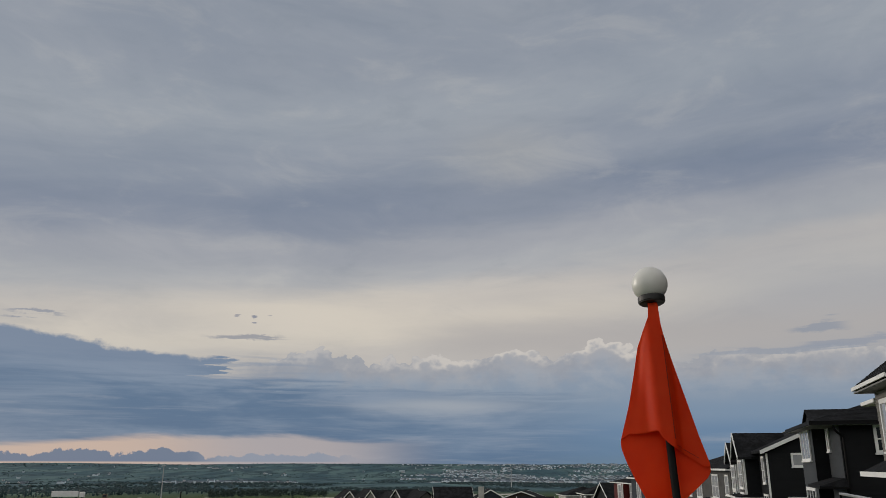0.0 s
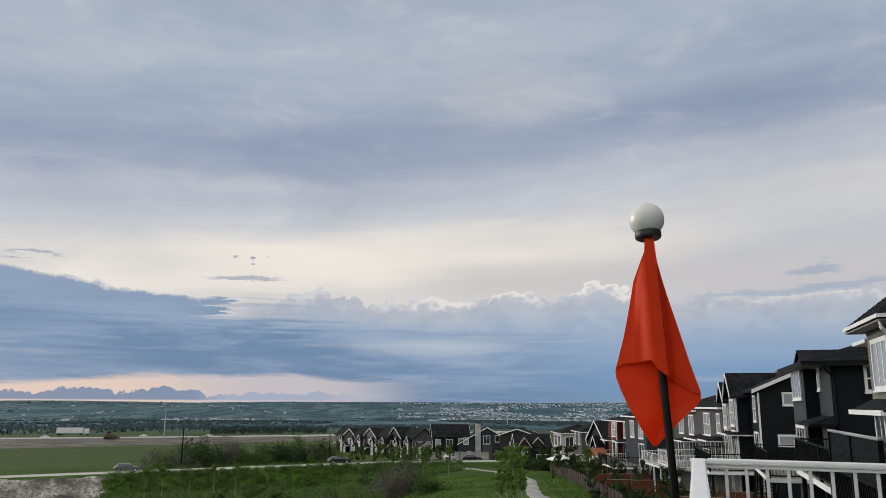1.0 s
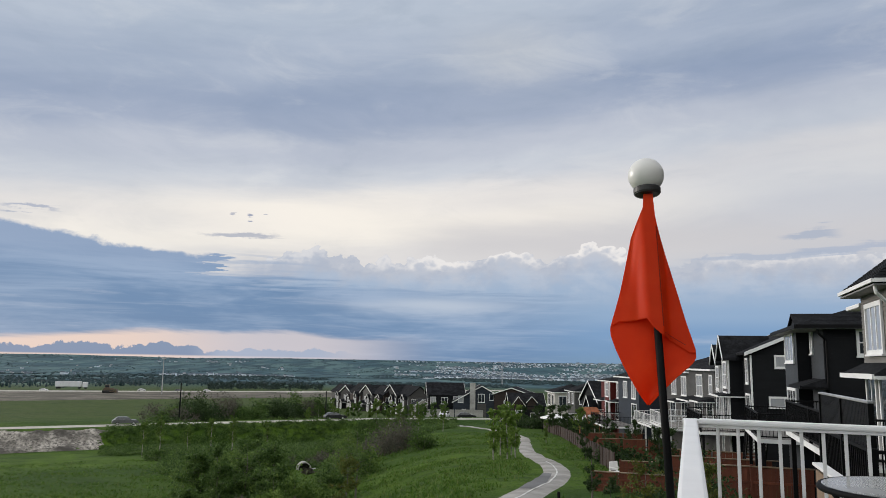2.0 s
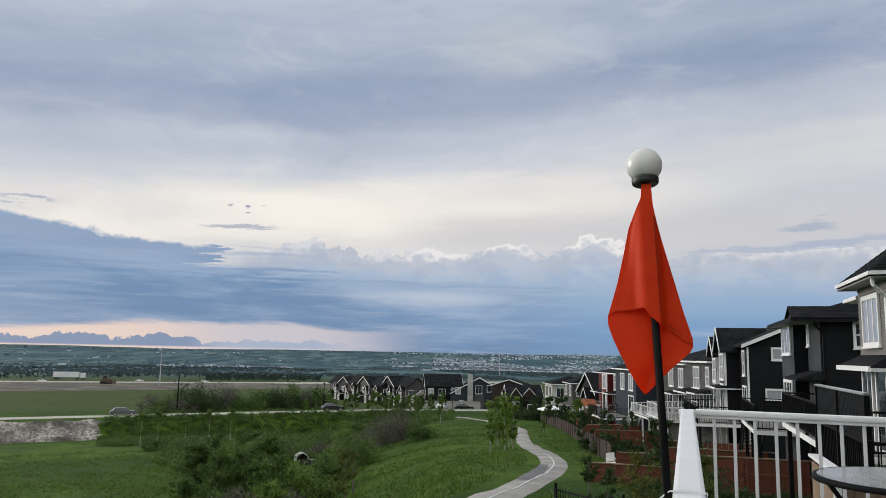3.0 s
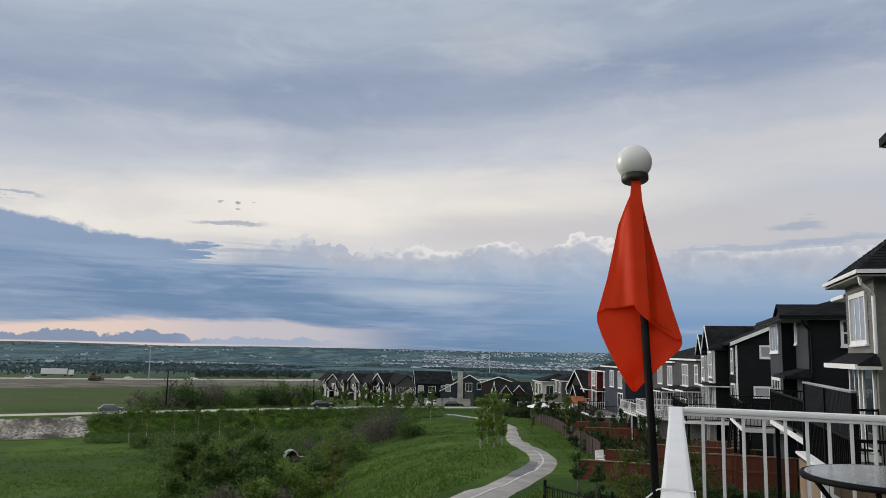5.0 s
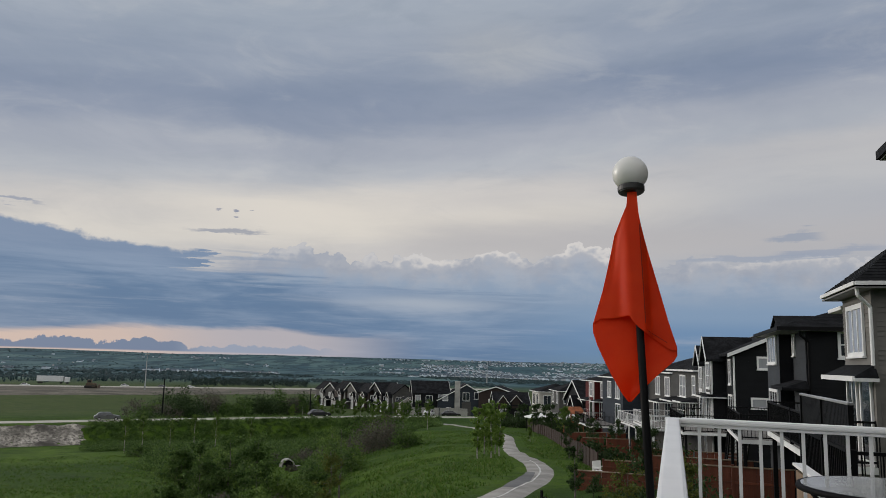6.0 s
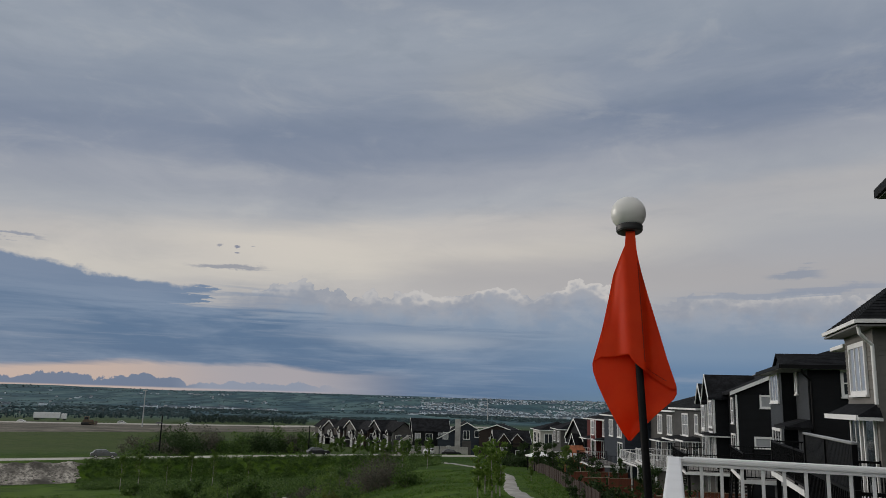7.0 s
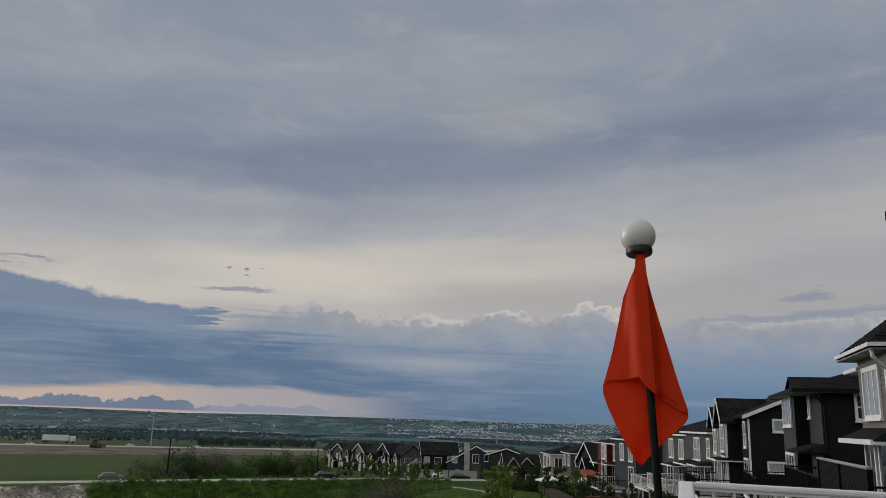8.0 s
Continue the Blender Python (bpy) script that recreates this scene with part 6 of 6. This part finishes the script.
def garden_chair(az, d):
    x, y = at_az(az, d)
    t = thing("garden_chair", pose(x, y, base_z(x, y), 0, 0, 35), "white plastic garden chair on the lawn", "chair")
    for px in (-0.3, 0.3):
        for py in (-0.3, 0.3):
            part("leg", boxed(px - 0.03, px + 0.03, py - 0.03, py + 0.03, 0, 0.45 if py < 0 else 0.95), TRIM, t)
        part("armrest", boxed(px - 0.04, px + 0.04, -0.33, 0.33, 0.65, 0.69), TRIM, t)
    part("seat", boxed(-0.33, 0.33, -0.33, 0.33, 0.42, 0.46, bevel=0.01), TRIM, t)
    part("backrest", boxed(-0.33, 0.33, 0.28, 0.32, 0.5, 1.0, bevel=0.01), TRIM, t)


garden_chair(13.1, 46.5)


def play_tower(az, d):
    x, y = at_az(az, d)
    t = thing("play_tower", pose(x, y, base_z(x, y), 0, 0, 20), "orange wooden play tower in a garden", "play tower")
    for px in (-0.9, 0.9):
        for py in (-0.9, 0.9):
            part("post", boxed(px - 0.06, px + 0.06, py - 0.06, py + 0.06, 0, 3.2), ORANGEWOOD, t)
    part("platform", boxed(-1.0, 1.0, -1.0, 1.0, 1.4, 1.5), ORANGEWOOD, t)
    for i in range(7):
        part("board", boxed(-0.95 + i * 0.28, -0.72 + i * 0.28, -0.98, -0.95, 1.5, 2.3), ORANGEWOOD, t)
    part("roof", roof_gable(bmesh.new(), -0.9, 0.9, -0.9, 0.9, 3.2, 0.8, True, 0.2, 0.06), ORANGEWOOD, t)


ORANGEWOOD = plain("orange_stained_wood", (0.36, 0.11, 0.04), 0.7, grain=0.25, scale=6, stretch=(3, 3, 0.4))
play_tower(11.2, 101)


def gazebo(az, d):
    x, y = at_az(az, d)
    t = thing("canopy", pose(x, y, base_z(x, y), 0, 0, 12), "white fabric garden canopy on slim posts", "canopy")
    for px in (-1.5, 1.5):
        for py in (-1.5, 1.5):
            part("post", boxed(px - 0.04, px + 0.04, py - 0.04, py + 0.04, 0, 2.2), BLACK, t)
    part("roof", roof_hip(bmesh.new(), -1.6, 1.6, -1.55, 1.55, 2.2, 0.6, 0.15), TRIM, t)
    part("valance", boxed(-1.76, 1.76, -1.72, 1.72, 2.02, 2.199), TRIM, t)


gazebo(8.75, 118)

# ---- the far valley: conifer belts, woods and the town ----
def far_town():
    rng = np.random.default_rng(3)
    verts, faces, mats = [], [], []

    def add(x, y, z, w, d, h, turn, mat):
        c, s = math.cos(turn), math.sin(turn)
        b = len(verts)
        for dx, dy, dz in ((-w, -d, -2), (w, -d, -2), (w, d, -2), (-w, d, -2), (-w, -d, h), (w, -d, h), (w, d, h), (-w, d, h), (-w, 0, h * 1.5), (w, 0, h * 1.5)):
            verts.append((x + c * dx - s * dy, y + s * dx + c * dy, z + dz))
        for fc, roof in (((0, 1, 5, 4), 0), ((1, 2, 6, 9, 5), 0), ((2, 3, 7, 6), 0), ((3, 0, 4, 8, 7), 0), ((4, 5, 9, 8), 1), ((6, 7, 8, 9), 1)):
            faces.append([b + i for i in fc])
            mats.append(3 if roof else mat)

    for k in range(9500):
        az = rng.uniform(-3, 42) if rng.random() < 0.88 else rng.uniform(-34, 0)
        r = 1500 * (2.8 ** (rng.random() ** 0.7))
        if az < -3:
            r = rng.uniform(1300, 2300) if rng.random() < 0.7 else rng.uniform(2500, 4100)
            az = az if rng.random() < 0.3 else rng.normal(-14, 5)
        x, y = r * math.sin(radians(az)), r * math.cos(radians(az))
        block = noise.noise(Vector((x * 0.0035, y * 0.0035, 3)))
        if block < (-0.05 if az > 0 else 0.17):
            continue
        s = rng.uniform(2.6, 4.6)
        if rng.random() < 0.05:
            s *= 2.0
        add(x, y, base_z(x, y), s, s * rng.uniform(0.6, 1.0), rng.uniform(2.6, 4.5), rng.choice((0, 0.3, 1.2)), int(rng.choice((0, 0, 1, 2))))
    me = sheet_mesh("far_town", verts, faces)
    me.polygons.foreach_set("material_index", mats)
    o = mesh_part("far_town", me, [HAZEWALL, CURTAIN, HAZEGREY, HAZEROOF])
    tagged(o, "far town of pale houses spread over the valley, tinted blue for haze", "town", kind="stuff")


# town walls and roofs: the blue of distant haze is mixed into their colours
HAZEWALL = plain("haze_tinted_walls", (0.68, 0.76, 0.84), 0.7, grain=0.2, scale=0.05, bump=0)
HAZEROOF = plain("haze_tinted_roofs", (0.10, 0.135, 0.17), 0.8, grain=0.3, scale=0.05, bump=0)
HAZEGREY = plain("haze_tinted_grey_walls", (0.24, 0.29, 0.34), 0.7, grain=0.2, scale=0.05, bump=0)
far_town()


# leaf colour shifted to blue-grey, standing in for haze over the distance
HAZEWOOD = foliage("haze_tinted_foliage", (0.020, 0.044, 0.050), (0.052, 0.096, 0.100))


def dark_copse():
    """The dark belt of trees beside the highway."""
    g = np.random.default_rng(31)
    centres = []
    for k in range(200):
        az = -16.2 + 8.0 * g.random() ** 1.5
        x, y = at_az(az, g.normal(520, 22))
        h = g.uniform(0.7, 2.0) * (1.5 if g.random() < 0.12 else 1.0)
        centres.append((x, y, base_z(x, y) + h * 0.7, h * 0.75))
        centres.append((x, y, base_z(x, y) + h * 1.5, h * 0.4))
    o = leaf_cloud("dark_copse", centres, 0.45, 26, NEEDLE, None, 32)
    tagged(o, "dark belt of low trees beside the highway", "copse", kind="stuff")


dark_copse()


def far_woods():
    """Belts and clumps of trees in the distance; ragged cones and mounds in one mesh."""
    rng = np.random.default_rng(8)
    spots = []
    for k in range(300):            # conifer belt behind the highway
        az = rng.uniform(-33, -9)
        spots.append((az, rng.normal(600, 25) + (az + 20) * 4, rng.uniform(1.5, 3.4) * (1.6 if rng.random() < 0.12 else 1.0), 0.4))
    for k in range(16000):
        az, r = rng.uniform(-36, 40), 640 * (6.3 ** rng.random())
        x, y = r * math.sin(radians(az)), r * math.cos(radians(az))
        if noise.noise(Vector((x * 0.004, y * 0.0022, 9))) < -0.02:
            continue
        spots.append((az, r, rng.uniform(1.6, 3.6) * (0.75 if r < 1100 else 1.0), rng.uniform(1.0, 2.6)))
    for k in range(900):            # the wooded rim of the far ridge
        spots.append((rng.uniform(-36, 40), rng.uniform(3900, 4200), rng.uniform(2, 5), rng.uniform(1.0, 2.2)))
    verts, faces = [], []
    for az, r, h, wide in spots:
        x, y = r * math.sin(radians(az)), r * math.cos(radians(az))
        z = base_z(x, y) - 0.5
        b = len(verts)
        n = 6
        for lvl, (f, q) in enumerate(((0.0, 0.7), (0.35, 1.0), (0.7, 0.62 if wide > 0.4 else 0.45))):
            for i in range(n):
                a = 6.283 * i / n + rng.uniform(-0.3, 0.3)
                w = h * wide * 0.5 * q * rng.uniform(0.7, 1.25)
                verts.append((x + math.cos(a) * w, y + math.sin(a) * w, z + h * f * rng.uniform(0.9, 1.1)))
        verts.append((x, y, z + h))
        for lvl in range(2):
            for i in range(n):
                faces.append((b + lvl * n + i, b + lvl * n + (i + 1) % n, b + (lvl + 1) * n + (i + 1) % n, b + (lvl + 1) * n + i))
        faces += [(b + 2 * n + i, b + 2 * n + (i + 1) % n, b + 3 * n) for i in range(n)]
    o = mesh_part("far_woods", sheet_mesh("far_woods", verts, faces), HAZEWOOD)
    tagged(o, "dark belts of distant trees in the valley, tinted blue for haze", "woods", kind="stuff")


far_woods()
